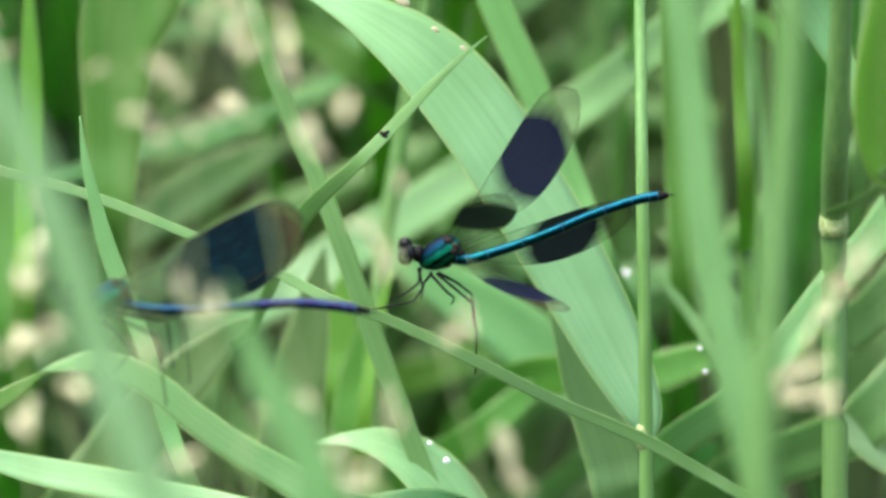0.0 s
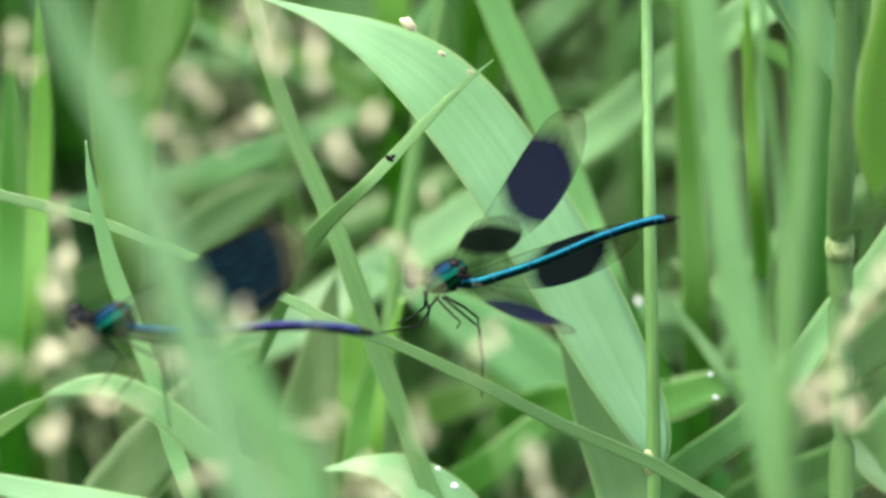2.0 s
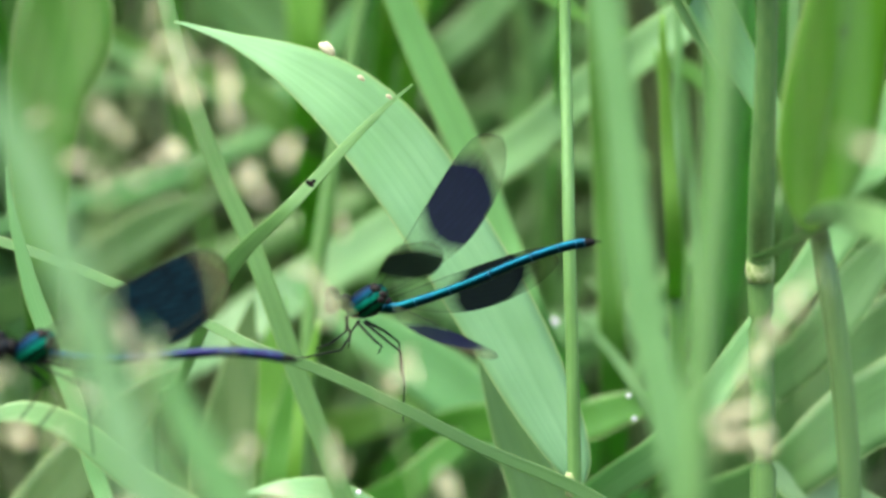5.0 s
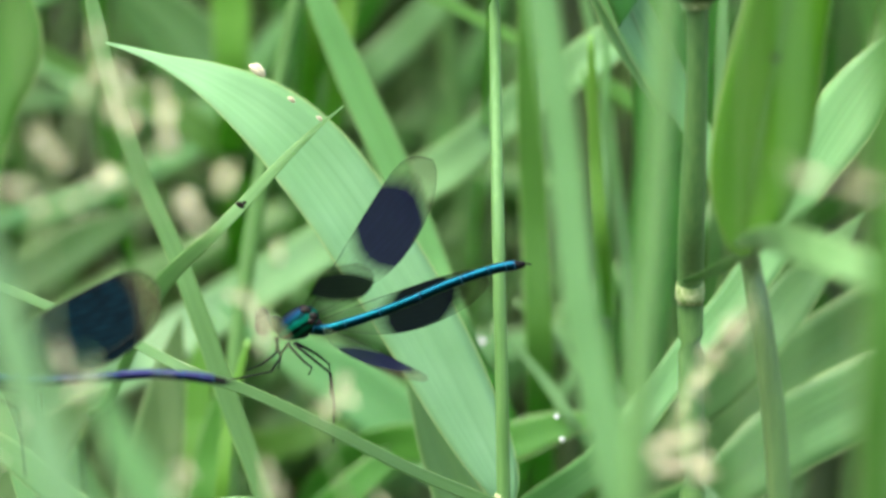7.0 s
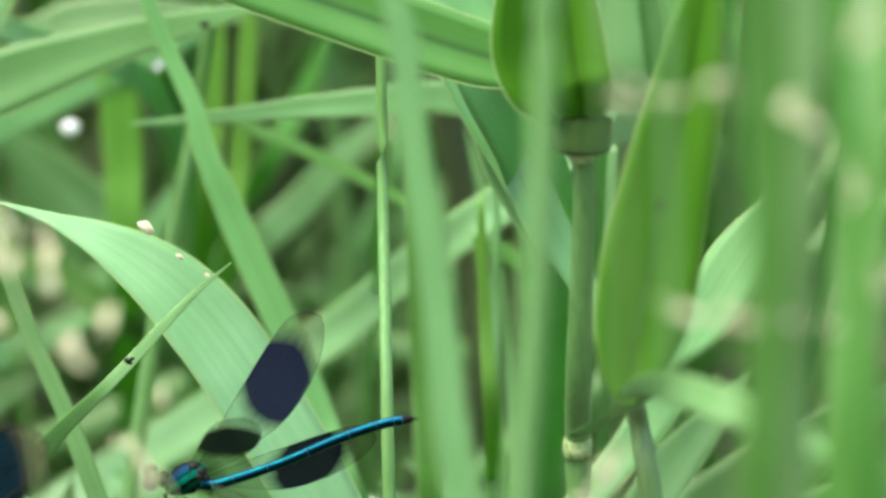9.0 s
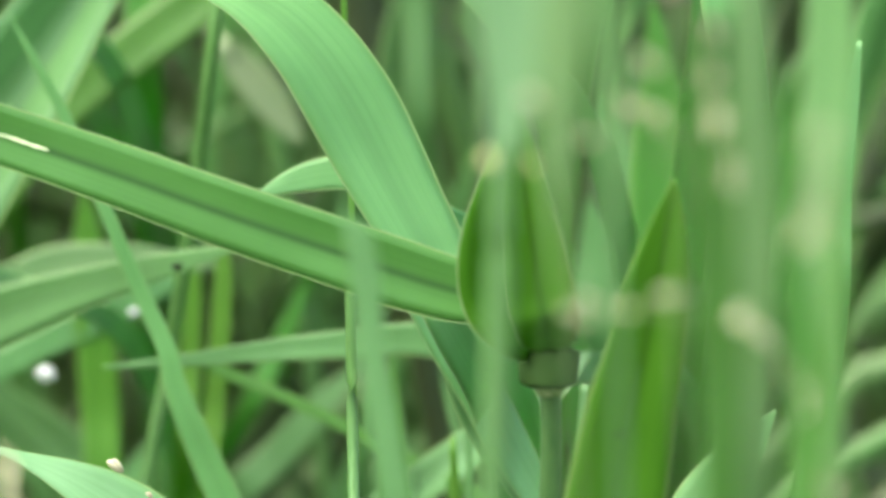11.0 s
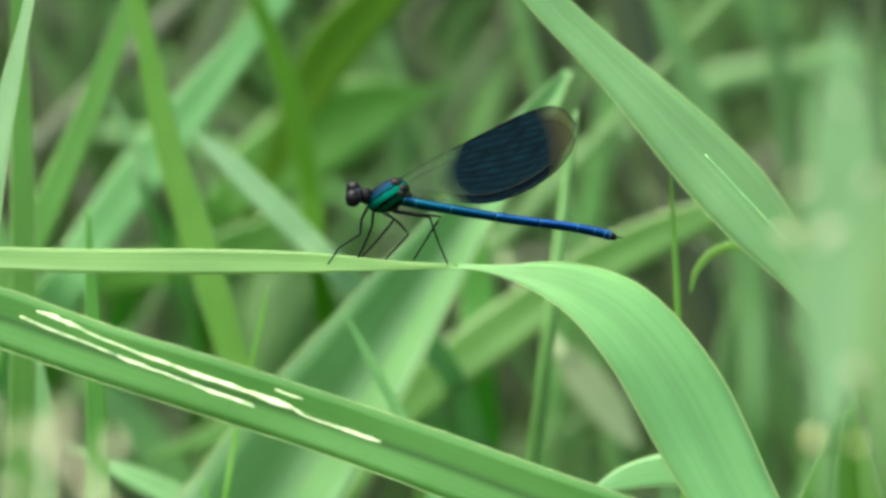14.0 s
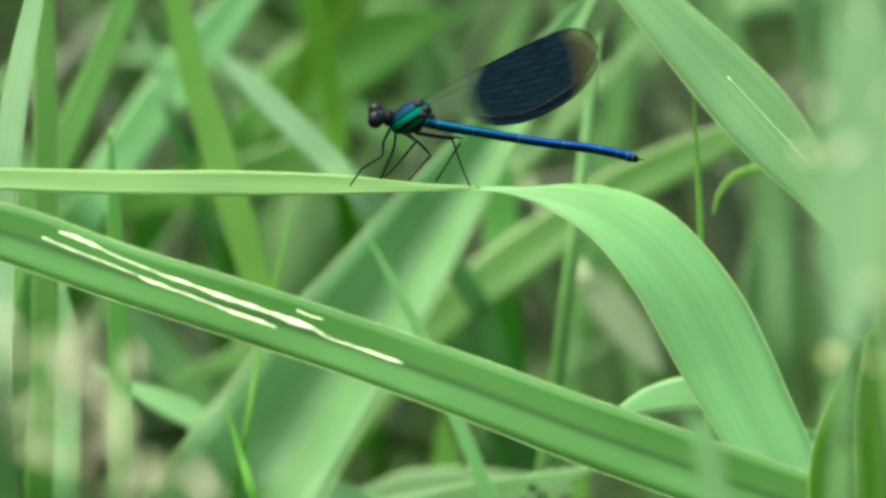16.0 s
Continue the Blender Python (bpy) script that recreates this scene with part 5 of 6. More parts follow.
blade('reed_leaf', [(0.0463, 1.7, 0.7247, 0.001), (0.0473, 1.7, 0.7155, 0.0014), (0.0467, 1.7, 0.7021, 0.0016), (0.047, 1.7, 0.6775, 0.0018)], 8, 0.3, LEAF_REED, None, "thin green upright grass blade", True, 0.0)
blade('reed_leaf', [(0.0916, 1.66, 0.6906, 0.0002), (0.0874, 1.66, 0.6855, 0.0037), (0.0831, 1.66, 0.6804, 0.006), (0.0781, 1.66, 0.6744, 0.008), (0.0711, 1.66, 0.6644, 0.008)], 8, 0.3, LEAF_REED, None, "pale reed leaf in the thicket", True, 0.0)
blade('reed_leaf', [(0.0437, 1.68, 0.7206, 0.001), (0.0446, 1.68, 0.6993, 0.0024), (0.0458, 1.68, 0.6811, 0.003)], 8, 0.3, LEAF_YELLOW, None, "yellow-green upright grass blade", True, 0.0)
blade('reed_leaf', [(0.0198, 1.84, 0.7461, 0.0002), (0.0185, 1.84, 0.7431, 0.0014), (0.0171, 1.84, 0.7401, 0.0022), (0.0127, 1.84, 0.7301, 0.004), (0.0071, 1.84, 0.719, 0.004)], 8, 0.3, LEAF_GRASS, None, "green grass blade in the thicket", True, 0.0)
blade('reed_leaf', [(0.1129, 1.62, 0.7913, 0.001), (0.1114, 1.62, 0.7796, 0.0029), (0.1098, 1.62, 0.7649, 0.0035), (0.1092, 1.62, 0.7473, 0.0039)], 8, 0.3, LEAF_REED, None, "pale green upright reed leaf", True, 0.0)
blade('reed_leaf', [(0.0789, 1.6, 0.8613, 0.00038), (0.0794, 1.6, 0.8545, 0.00577), (0.08, 1.6, 0.8448, 0.00808), (0.0812, 1.6, 0.8361, 0.00885), (0.0831, 1.6, 0.8274, 0.00943), (0.0857, 1.6, 0.8167, 0.00962), (0.0881, 1.6, 0.8051, 0.00962), (0.0902, 1.6, 0.7925, 0.00943)], 8, 0.3, LEAF_BROAD, None, "green reed leaf hanging down", True, 0.0)
blade('reed_leaf', [(0.0722, 1.68, 0.8745, 0.0002), (0.0727, 1.68, 0.8667, 0.0044), (0.0731, 1.68, 0.8588, 0.0071), (0.0741, 1.68, 0.8406, 0.0081), (0.072, 1.68, 0.8243, 0.0081), (0.07, 1.68, 0.8081, 0.0081)], 8, 0.3, LEAF_GRASS, None, "broad green upright reed leaf", True, 0.0)
blade('reed_leaf', [(0.0816, 1.67, 0.8713, 0.0002), (0.0833, 1.67, 0.8648, 0.0037), (0.0849, 1.67, 0.8584, 0.006), (0.0889, 1.67, 0.8422, 0.008), (0.0908, 1.67, 0.824, 0.009), (0.0908, 1.67, 0.8018, 0.009)], 8, 0.3, LEAF_REED, None, "broad green upright reed leaf", True, 0.0)
swaying = blade('reed_leaf', [(-0.0581, 1.2, 0.754, 0.003), (-0.0546, 1.2, 0.7418, 0.0039), (-0.0488, 1.2, 0.731, 0.0047), (-0.0445, 1.2, 0.7202, 0.0049), (-0.0405, 1.2, 0.7094, 0.0051), (-0.0373, 1.2, 0.6985, 0.0054), (-0.0315, 1.2, 0.6833, 0.0056), (-0.0265, 1.2, 0.6732, 0.0056)], 8, 0.3, LEAF_GLAUCOUS, None, "pale blue-green reed leaf close to the camera", True, 0.03)
near_leaf = blade('reed_leaf', [(0.0212, 1.38, 0.7709, 0.0001), (0.0213, 1.38, 0.7684, 0.0008), (0.0214, 1.38, 0.7659, 0.0013), (0.0233, 1.38, 0.7639, 0.0036), (0.0257, 1.38, 0.7456, 0.0042), (0.0288, 1.38, 0.7256, 0.0047), (0.0321, 1.38, 0.6973, 0.0053), (0.0377, 1.38, 0.6715, 0.0055)], 2, 0.3, LEAF_REED, None, "upright green reed leaf close to the camera", True, 0.0)
blade('reed_leaf', [(0.0677, 1.25, 0.7968, 0.0001), (0.0683, 1.25, 0.7869, 0.0034), (0.0689, 1.25, 0.777, 0.0054), (0.07, 1.25, 0.7574, 0.0059), (0.0703, 1.25, 0.7386, 0.0054), (0.0696, 1.25, 0.7197, 0.005), (0.0688, 1.25, 0.7046, 0.005)], 8, 0.3, LEAF_GRASS, None, "broad green reed leaf close to the camera", True, 0.0)
blade('reed_leaf', [(0.0809, 1.28, 0.7897, 0.0001), (0.0811, 1.28, 0.7829, 0.0023), (0.0814, 1.28, 0.7762, 0.0037), (0.0821, 1.28, 0.7561, 0.0042), (0.0837, 1.28, 0.733, 0.0046), (0.086, 1.28, 0.7035, 0.0051)], 8, 0.3, LEAF_GRASS, None, "broad green reed leaf close to the camera", True, 0.0)
blade('reed_leaf', [(0.0835, 1.2, 0.7777, 0.0001), (0.0831, 1.2, 0.7722, 0.0019), (0.0827, 1.2, 0.7666, 0.003), (0.0812, 1.2, 0.7486, 0.0039), (0.0783, 1.2, 0.7305, 0.0043), (0.0761, 1.2, 0.7101, 0.0048)], 8, 0.3, LEAF_GRASS, None, "broad green reed leaf close to the camera", True, 0.0)
blade('reed_leaf', [(0.0469, 1.24, 0.8323, 0.0001), (0.0476, 1.24, 0.83, 0.0008), (0.0484, 1.24, 0.8276, 0.0013), (0.0529, 1.24, 0.8133, 0.0045), (0.0547, 1.24, 0.7983, 0.0045), (0.0554, 1.24, 0.7796, 0.0031), (0.0558, 1.24, 0.7646, 0.0018)], 8, 0.3, LEAF_PALE, None, "pale reed leaf close to the camera", True, 0.0)
blade('reed_leaf', [(-0.0377, 1.26, 0.7037, 0.0001), (-0.0368, 1.26, 0.7014, 0.0008), (-0.0358, 1.26, 0.699, 0.0014), (-0.0321, 1.26, 0.6899, 0.0045), (-0.0268, 1.26, 0.6808, 0.0059), (-0.0231, 1.26, 0.6716, 0.0059)], -4, 0.3, LEAF_REED, None, "pale reed leaf close to the camera", True, 0.0)
blade('reed_leaf', [(-0.0834, 1.7, 0.718, 0.0002), (-0.0833, 1.7, 0.7149, 0.0013), (-0.0833, 1.7, 0.7119, 0.002), (-0.0829, 1.7, 0.6976, 0.0041), (-0.0833, 1.7, 0.6812, 0.0041), (-0.0843, 1.7, 0.6566, 0.0041)], 5, 0.3, LEAF_YELLOW, None, "yellow-green reed leaf standing upright", True, 0.0)
blade('reed_leaf', [(-0.0908, 1.74, 0.706, 0.0002), (-0.0907, 1.74, 0.7025, 0.0019), (-0.0906, 1.74, 0.6991, 0.0031), (-0.0896, 1.74, 0.6739, 0.0084), (-0.0896, 1.74, 0.6424, 0.0094)], 5, 0.3, LEAF_GRASS, None, "green reed leaf standing upright", True, 0.0)
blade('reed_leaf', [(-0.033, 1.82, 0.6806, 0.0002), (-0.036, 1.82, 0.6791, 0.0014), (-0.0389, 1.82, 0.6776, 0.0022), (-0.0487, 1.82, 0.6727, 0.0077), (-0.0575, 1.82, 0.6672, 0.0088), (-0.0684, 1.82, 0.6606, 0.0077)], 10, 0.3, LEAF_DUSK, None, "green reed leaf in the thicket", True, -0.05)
blade('reed_leaf', [(-0.0386, 1.9, 0.6928, 0.0002), (-0.042, 1.9, 0.6931, 0.0014), (-0.0454, 1.9, 0.6934, 0.0023), (-0.0602, 1.9, 0.6945, 0.0046), (-0.0739, 1.9, 0.6928, 0.0046)], 10, 0.3, LEAF_REED, None, "pale grass blade in the thicket", True, -0.05)
blade('reed_leaf', [(-0.0222, 1.87, 0.6896, 0.0011), (-0.0323, 1.87, 0.6846, 0.0034), (-0.0446, 1.87, 0.679, 0.0045), (-0.0592, 1.87, 0.6739, 0.0045)], 10, 0.3, LEAF_REED, None, "pale grass blade in the thicket", True, -0.05)
blade('reed_leaf', [(0.0179, 1.84, 0.6445, 0.0002), (0.0147, 1.84, 0.6429, 0.0021), (0.0114, 1.84, 0.6412, 0.0033), (0.0026, 1.84, 0.6368, 0.0066), (-0.0096, 1.84, 0.6312, 0.0066)], 10, 0.3, LEAF_GRASS, None, "green leaf deep in the thicket", True, -0.05)
blade('reed_leaf', [(0.0459, 1.8, 0.6493, 0.0011), (0.0394, 1.8, 0.6407, 0.0043), (0.0318, 1.8, 0.632, 0.0054), (0.0254, 1.8, 0.6233, 0.0054)], 10, 0.3, LEAF_REED, None, "pale reed leaf in the thicket", True, -0.05)
blade('reed_leaf', [(0.0762, 1.3, 0.8315, 0.0001), (0.0763, 1.3, 0.8263, 0.0017), (0.0764, 1.3, 0.8211, 0.0028), (0.077, 1.3, 0.7937, 0.0052), (0.0776, 1.3, 0.7701, 0.0056), (0.077, 1.3, 0.7387, 0.0052)], 8, 0.3, LEAF_PALE, None, "broad pale reed leaf close to the camera", True, 0.0)
blade('leaf', [(0.0429, 1.24, 0.8332, 0.00024), (0.0432, 1.24, 0.825, 0.0054), (0.0437, 1.24, 0.813, 0.0102), (0.0433, 1.24, 0.7995, 0.01176), (0.0425, 1.24, 0.7868, 0.00804), (0.0409, 1.24, 0.7756, 0.00216)], 16, 0.3, LEAF_GLAUCOUS, plant_f, "pale blurred leaf on the broken reed")
blade('reed_leaf', [(0.0502, 1.22, 0.8131, 0.00029), (0.0495, 1.22, 0.8057, 0.00367), (0.0486, 1.22, 0.7969, 0.00572), (0.048, 1.22, 0.7888, 0.00587), (0.0476, 1.22, 0.7806, 0.00455), (0.0474, 1.22, 0.7725, 0.0025), (0.0473, 1.22, 0.7637, 0.00088), (0.0471, 1.22, 0.7548, 0.00051)], 12, 0.3, LEAF_PALE, None, "pale hazy reed leaf beside the broken reed", True, 0.0)
blade('reed_leaf', [(0.0899, 1.34, 0.8328, 0.0001), (0.0901, 1.34, 0.8275, 0.0022), (0.0902, 1.34, 0.8221, 0.0035), (0.0907, 1.34, 0.7938, 0.007), (0.0897, 1.34, 0.7696, 0.0075), (0.0887, 1.34, 0.7372, 0.0075)], 8, 0.3, LEAF_PALE, None, "pale green reed leaf close to the camera", True, 0.0)
blade('reed_leaf', [(0.0793, 1.92, 0.7905, 0.0002), (0.0789, 1.92, 0.7855, 0.0029), (0.0784, 1.92, 0.7804, 0.0046), (0.0771, 1.92, 0.7653, 0.0173), (0.0776, 1.92, 0.7491, 0.0208), (0.078, 1.92, 0.7283, 0.0208)], 8, 0.3, LEAF_REED, None, "pale reed leaf behind the shoot", True, 0.0)
blade('reed_leaf', [(0.0849, 1.8, 0.8003, 0.0002), (0.0856, 1.8, 0.7932, 0.004), (0.0862, 1.8, 0.786, 0.0065), (0.0877, 1.8, 0.7697, 0.0152), (0.0887, 1.8, 0.7534, 0.0173), (0.0902, 1.8, 0.7317, 0.0173)], 8, 0.3, LEAF_GRASS, None, "green reed leaf behind the shoot", True, 0.0)
blade('reed_leaf', [(-0.0142, 1.82, 0.8231, 0.0002), (-0.014, 1.82, 0.8195, 0.002), (-0.0139, 1.82, 0.8158, 0.0033), (-0.0133, 1.82, 0.8016, 0.0066), (-0.0128, 1.82, 0.7862, 0.0066)], 8, 0.3, LEAF_GRASS, None, "green reed leaf in the thicket", True, 0.0)
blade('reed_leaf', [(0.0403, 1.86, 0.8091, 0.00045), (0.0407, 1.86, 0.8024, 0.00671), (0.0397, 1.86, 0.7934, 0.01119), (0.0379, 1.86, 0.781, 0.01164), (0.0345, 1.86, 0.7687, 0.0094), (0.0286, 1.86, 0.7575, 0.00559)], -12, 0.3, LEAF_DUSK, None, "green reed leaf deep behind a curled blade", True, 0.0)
blade('reed_leaf', [(0.0032, 1.78, 0.749, 0.0002), (-0.0003, 1.78, 0.7492, 0.002), (-0.0038, 1.78, 0.7493, 0.0032), (-0.0166, 1.78, 0.7499, 0.0064), (-0.0295, 1.78, 0.7489, 0.0075), (-0.0391, 1.78, 0.7468, 0.0043)], 20, 0.3, LEAF_DUSK, None, "green reed leaf in the thicket", True, -0.1)
blade('twisted_end', [(-0.0945, 1.555, 0.6457, 0.00037), (-0.0898, 1.555, 0.6498, 0.00281), (-0.0842, 1.555, 0.6538, 0.00318), (-0.0791, 1.555, 0.6572, 0.00243), (-0.0745, 1.555, 0.6602, 0.00047)], 10, 0.3, LEAF_GRASS, arched, "dark green underside of the arched leaf")
blade('reed_leaf', [(-0.0409, 1.69, 0.6569, 0.00041), (-0.047, 1.69, 0.6528, 0.00508), (-0.0541, 1.69, 0.6461, 0.00935), (-0.0612, 1.69, 0.6384, 0.01139), (-0.0688, 1.69, 0.6292, 0.01169), (-0.0754, 1.69, 0.6209, 0.01118)], 5, 0.3, LEAF_DUSK, None, "broad green reed leaf low in the thicket", True, -0.05)
blade('reed_leaf', [(0.0482, 1.2, 0.8056, 0.00029), (0.0511, 1.2, 0.8049, 0.00188), (0.0558, 1.2, 0.8044, 0.00332), (0.0613, 1.2, 0.8057, 0.00361), (0.0671, 1.2, 0.8089, 0.00361), (0.0737, 1.2, 0.814, 0.00332), (0.0815, 1.2, 0.8199, 0.00289), (0.0897, 1.2, 0.8262, 0.0026), (0.0985, 1.2, 0.8342, 0.00217)], -8, 0.3, LEAF_REED, None, "pale blue-green reed leaf drooping close to the camera", True, 0.03)
blade('reed_leaf', [(0.0602, 1.66, 0.6429, 0.0003), (0.0637, 1.66, 0.6405, 0.00439), (0.0687, 1.66, 0.6375, 0.00719), (0.0757, 1.66, 0.6339, 0.00839), (0.0837, 1.66, 0.6295, 0.00839)], 30, 0.3, LEAF_GLAUCOUS, None, "pale green reed leaf low beside a stem", True, 0.05)
blade('reed_leaf', [(-0.0844, 1.8, 0.8397, 0.00032), (-0.0819, 1.8, 0.835, 0.00152), (-0.0789, 1.8, 0.8287, 0.00217), (-0.077, 1.8, 0.8211, 0.00217)], 20, 0.3, LEAF_REED, None, "short pale grass tip deep in the thicket", True, 0.0)
blade('reed_leaf', [(-0.065, 1.74, 0.8307, 0.00042), (-0.0603, 1.74, 0.8265, 0.00356), (-0.0529, 1.74, 0.8192, 0.00461), (-0.0455, 1.74, 0.8119, 0.00481), (-0.0381, 1.74, 0.8045, 0.00461)], 25, 0.3, LEAF_GLAUCOUS, None, "pale grass blade sloping down in the thicket", True, 0.0)
blade('reed_leaf', [(-0.0905, 1.69, 0.7878, 0.00041), (-0.0909, 1.69, 0.7776, 0.00671), (-0.0916, 1.69, 0.7633, 0.00895), (-0.0921, 1.69, 0.747, 0.00915)], 15, 0.3, LEAF_REED, None, "soft green reed leaf behind a flower head", True, 0.0)
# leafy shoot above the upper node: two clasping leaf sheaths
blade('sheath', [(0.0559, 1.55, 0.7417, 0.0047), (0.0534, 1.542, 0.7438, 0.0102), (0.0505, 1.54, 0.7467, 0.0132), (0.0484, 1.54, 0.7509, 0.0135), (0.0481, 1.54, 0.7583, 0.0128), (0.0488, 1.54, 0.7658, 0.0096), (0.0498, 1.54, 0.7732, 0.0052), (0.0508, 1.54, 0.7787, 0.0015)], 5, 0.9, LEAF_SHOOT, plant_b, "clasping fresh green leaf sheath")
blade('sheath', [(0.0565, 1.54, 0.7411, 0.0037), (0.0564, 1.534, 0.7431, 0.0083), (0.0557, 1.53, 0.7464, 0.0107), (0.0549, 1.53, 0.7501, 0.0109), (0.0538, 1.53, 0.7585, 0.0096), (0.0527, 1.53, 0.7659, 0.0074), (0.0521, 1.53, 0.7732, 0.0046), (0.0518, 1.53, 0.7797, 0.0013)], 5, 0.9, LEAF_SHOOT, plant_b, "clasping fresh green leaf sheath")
collar(plant_b, [(0.057, 1.548, 0.7315, 0.0021), (0.0569, 1.548, 0.7335, 0.0022), (0.0569, 1.548, 0.7343, 0.0029), (0.0569, 1.548, 0.7351, 0.0046), (0.0568, 1.548, 0.7361, 0.0049), (0.0568, 1.548, 0.7404, 0.0051), (0.0561, 1.548, 0.7455, 0.0048)])
# white feeding streaks on the long leaf
streak([(-0.0826, 1.551, 0.7955), (-0.0802, 1.551, 0.7947), (-0.0774, 1.551, 0.7935), (-0.0753, 1.551, 0.7926)], 0.00084, streaked)
streak([(-0.0757, 1.551, 0.7927), (-0.0727, 1.551, 0.7913), (-0.0689, 1.551, 0.7898), (-0.0656, 1.551, 0.7885)], 0.00037, streaked)
streak([(-0.0661, 1.551, 0.7886), (-0.0642, 1.551, 0.7879), (-0.0622, 1.551, 0.7873), (-0.06, 1.551, 0.7865)], 0.00075, streaked)
streak([(-0.0605, 1.551, 0.7867), (-0.0558, 1.551, 0.7849), (-0.0511, 1.551, 0.7834), (-0.0469, 1.551, 0.7819)], 0.00084, streaked)
streak([(-0.0475, 1.551, 0.7822), (-0.045, 1.551, 0.7812), (-0.0422, 1.551, 0.7802), (-0.04, 1.551, 0.7795)], 0.00121, streaked)
streak([(-0.0402, 1.551, 0.7795), (-0.0394, 1.551, 0.779), (-0.0387, 1.551, 0.7785), (-0.0378, 1.551, 0.778)], 0.00047, streaked)
streak([(-0.0379, 1.551, 0.7781), (-0.0361, 1.551, 0.7774), (-0.0344, 1.551, 0.7769), (-0.0329, 1.551, 0.7763)], 0.00024, streaked)
streak([(-0.0334, 1.551, 0.7765), (-0.0309, 1.551, 0.7757), (-0.0281, 1.551, 0.7747), (-0.0255, 1.551, 0.7739)], 0.00065, streaked)
streak([(-0.0854, 1.551, 0.7946), (-0.0802, 1.551, 0.7924), (-0.0746, 1.551, 0.7903), (-0.0697, 1.551, 0.7883)], 0.00037, streaked)
streak([(-0.0694, 1.551, 0.7882), (-0.0675, 1.551, 0.7873), (-0.0656, 1.551, 0.7867), (-0.0637, 1.551, 0.7859)], 0.00065, streaked)
streak([(-0.0639, 1.551, 0.786), (-0.0614, 1.551, 0.7852), (-0.0591, 1.551, 0.7843), (-0.0563, 1.551, 0.7833)], 0.00037, streaked)
streak([(-0.0569, 1.551, 0.7835), (-0.0534, 1.551, 0.7821), (-0.0497, 1.551, 0.7809), (-0.0465, 1.551, 0.7797)], 0.00065, streaked)
streak([(-0.0431, 1.551, 0.7826), (-0.0417, 1.551, 0.782), (-0.0402, 1.551, 0.7815), (-0.0386, 1.551, 0.781)], 0.00037, streaked)
streak([(0.0287, 1.606, 0.8230), (0.0333, 1.606, 0.8181), (0.0382, 1.606, 0.8129), (0.0432, 1.606, 0.8075)], 0.00034, creased, 'crease', 'pale crease line')
grass_seed((-0.0156, 1.606, 0.7191), 0.0015)
grass_seed((-0.0098, 1.606, 0.7141), 0.00068)
grass_seed((-0.005, 1.606, 0.7109), 0.00058)
# water drops and specks
water_drop((-0.031, 1.77, 0.7288), 0.00181)
water_drop((-0.0144, 1.77, 0.7403), 0.00085)
water_drop((0.0252, 1.72, 0.6619), 0.00083)
water_drop((0.0363, 1.72, 0.6612), 0.00062)
water_drop((0.037, 1.65, 0.6552), 0.00050)
water_drop((0.038, 1.65, 0.6512), 0.00050)
water_drop((-0.0104, 1.615, 0.6421), 0.00049)
water_drop((-0.0075, 1.615, 0.6391), 0.00068)
speck((-0.0184, 1.584, 0.6978), 0.00067)
speck((0.044, 1.78, 0.7064), 0.00054)
speck((0.0652, 1.46, 0.7305), 0.00061)
speck((-0.0057, 1.69, 0.7509), 0.00071)
# ---- flowering grasses close to the camera
panicle_white = flower_head([(-0.0239, 1.34, 0.6733), (-0.0272, 1.34, 0.6927), (-0.0304, 1.34, 0.7112), (-0.0321, 1.34, 0.7281), (-0.0345, 1.34, 0.7362)], [(-0.0436, 1.324, 0.7267, 0.0022, -50), (-0.0424, 1.343, 0.7237, 0.0017, -45), (-0.0267, 1.332, 0.7303, 0.0025, -15), (-0.0262, 1.346, 0.7253, 0.0021, 0), (-0.0242, 1.348, 0.7171, 0.0021, -45), (-0.0223, 1.314, 0.717, 0.0018, -40), (-0.018, 1.311, 0.7233, 0.0022, 35), (-0.0277, 1.36, 0.7318, 0.002, -25), (-0.0317, 1.326, 0.7298, 0.002, -15), (-0.0451, 1.324, 0.7279, 0.0015, -60), (-0.0353, 1.37, 0.7188, 0.002, 45)], "whitish grass flower head close to the camera")
panicle_buff = flower_head([(-0.0533, 1.33, 0.6661), (-0.0501, 1.33, 0.6903), (-0.0453, 1.33, 0.7119), (-0.0398, 1.33, 0.7287), (-0.0366, 1.33, 0.7407)], [(-0.0326, 1.328, 0.7353, 0.0025, -20), (-0.0348, 1.35, 0.7299, 0.0022, -10), (-0.0358, 1.329, 0.7368, 0.0021, -30), (-0.0384, 1.338, 0.733, 0.0021, 20), (-0.0477, 1.309, 0.7218, 0.0021, -80), (-0.0368, 1.338, 0.719, 0.0022, 75), (-0.0405, 1.352, 0.7158, 0.0022, 80), (-0.0446, 1.331, 0.7171, 0.002, 85), (-0.0543, 1.344, 0.7254, 0.0016, 80), (-0.0369, 1.34, 0.7402, 0.0022, -15)], "buff grass flower head among the leaves")
panicle_side = flower_head([(-0.0644, 1.36, 0.6661), (-0.0676, 1.36, 0.6956), (-0.0693, 1.36, 0.7161), (-0.0701, 1.36, 0.7316)], [(-0.0695, 1.334, 0.7332, 0.0021, 30), (-0.0684, 1.375, 0.7262, 0.002, 85), (-0.0708, 1.365, 0.7272, 0.0016, 80), (-0.0646, 1.348, 0.695, 0.0025, 30), (-0.063, 1.332, 0.6997, 0.0021, 25), (-0.0638, 1.382, 0.6979, 0.0018, 20), (-0.0643, 1.358, 0.7056, 0.0021, 5)], "pale grass flower head beside upright leaves")
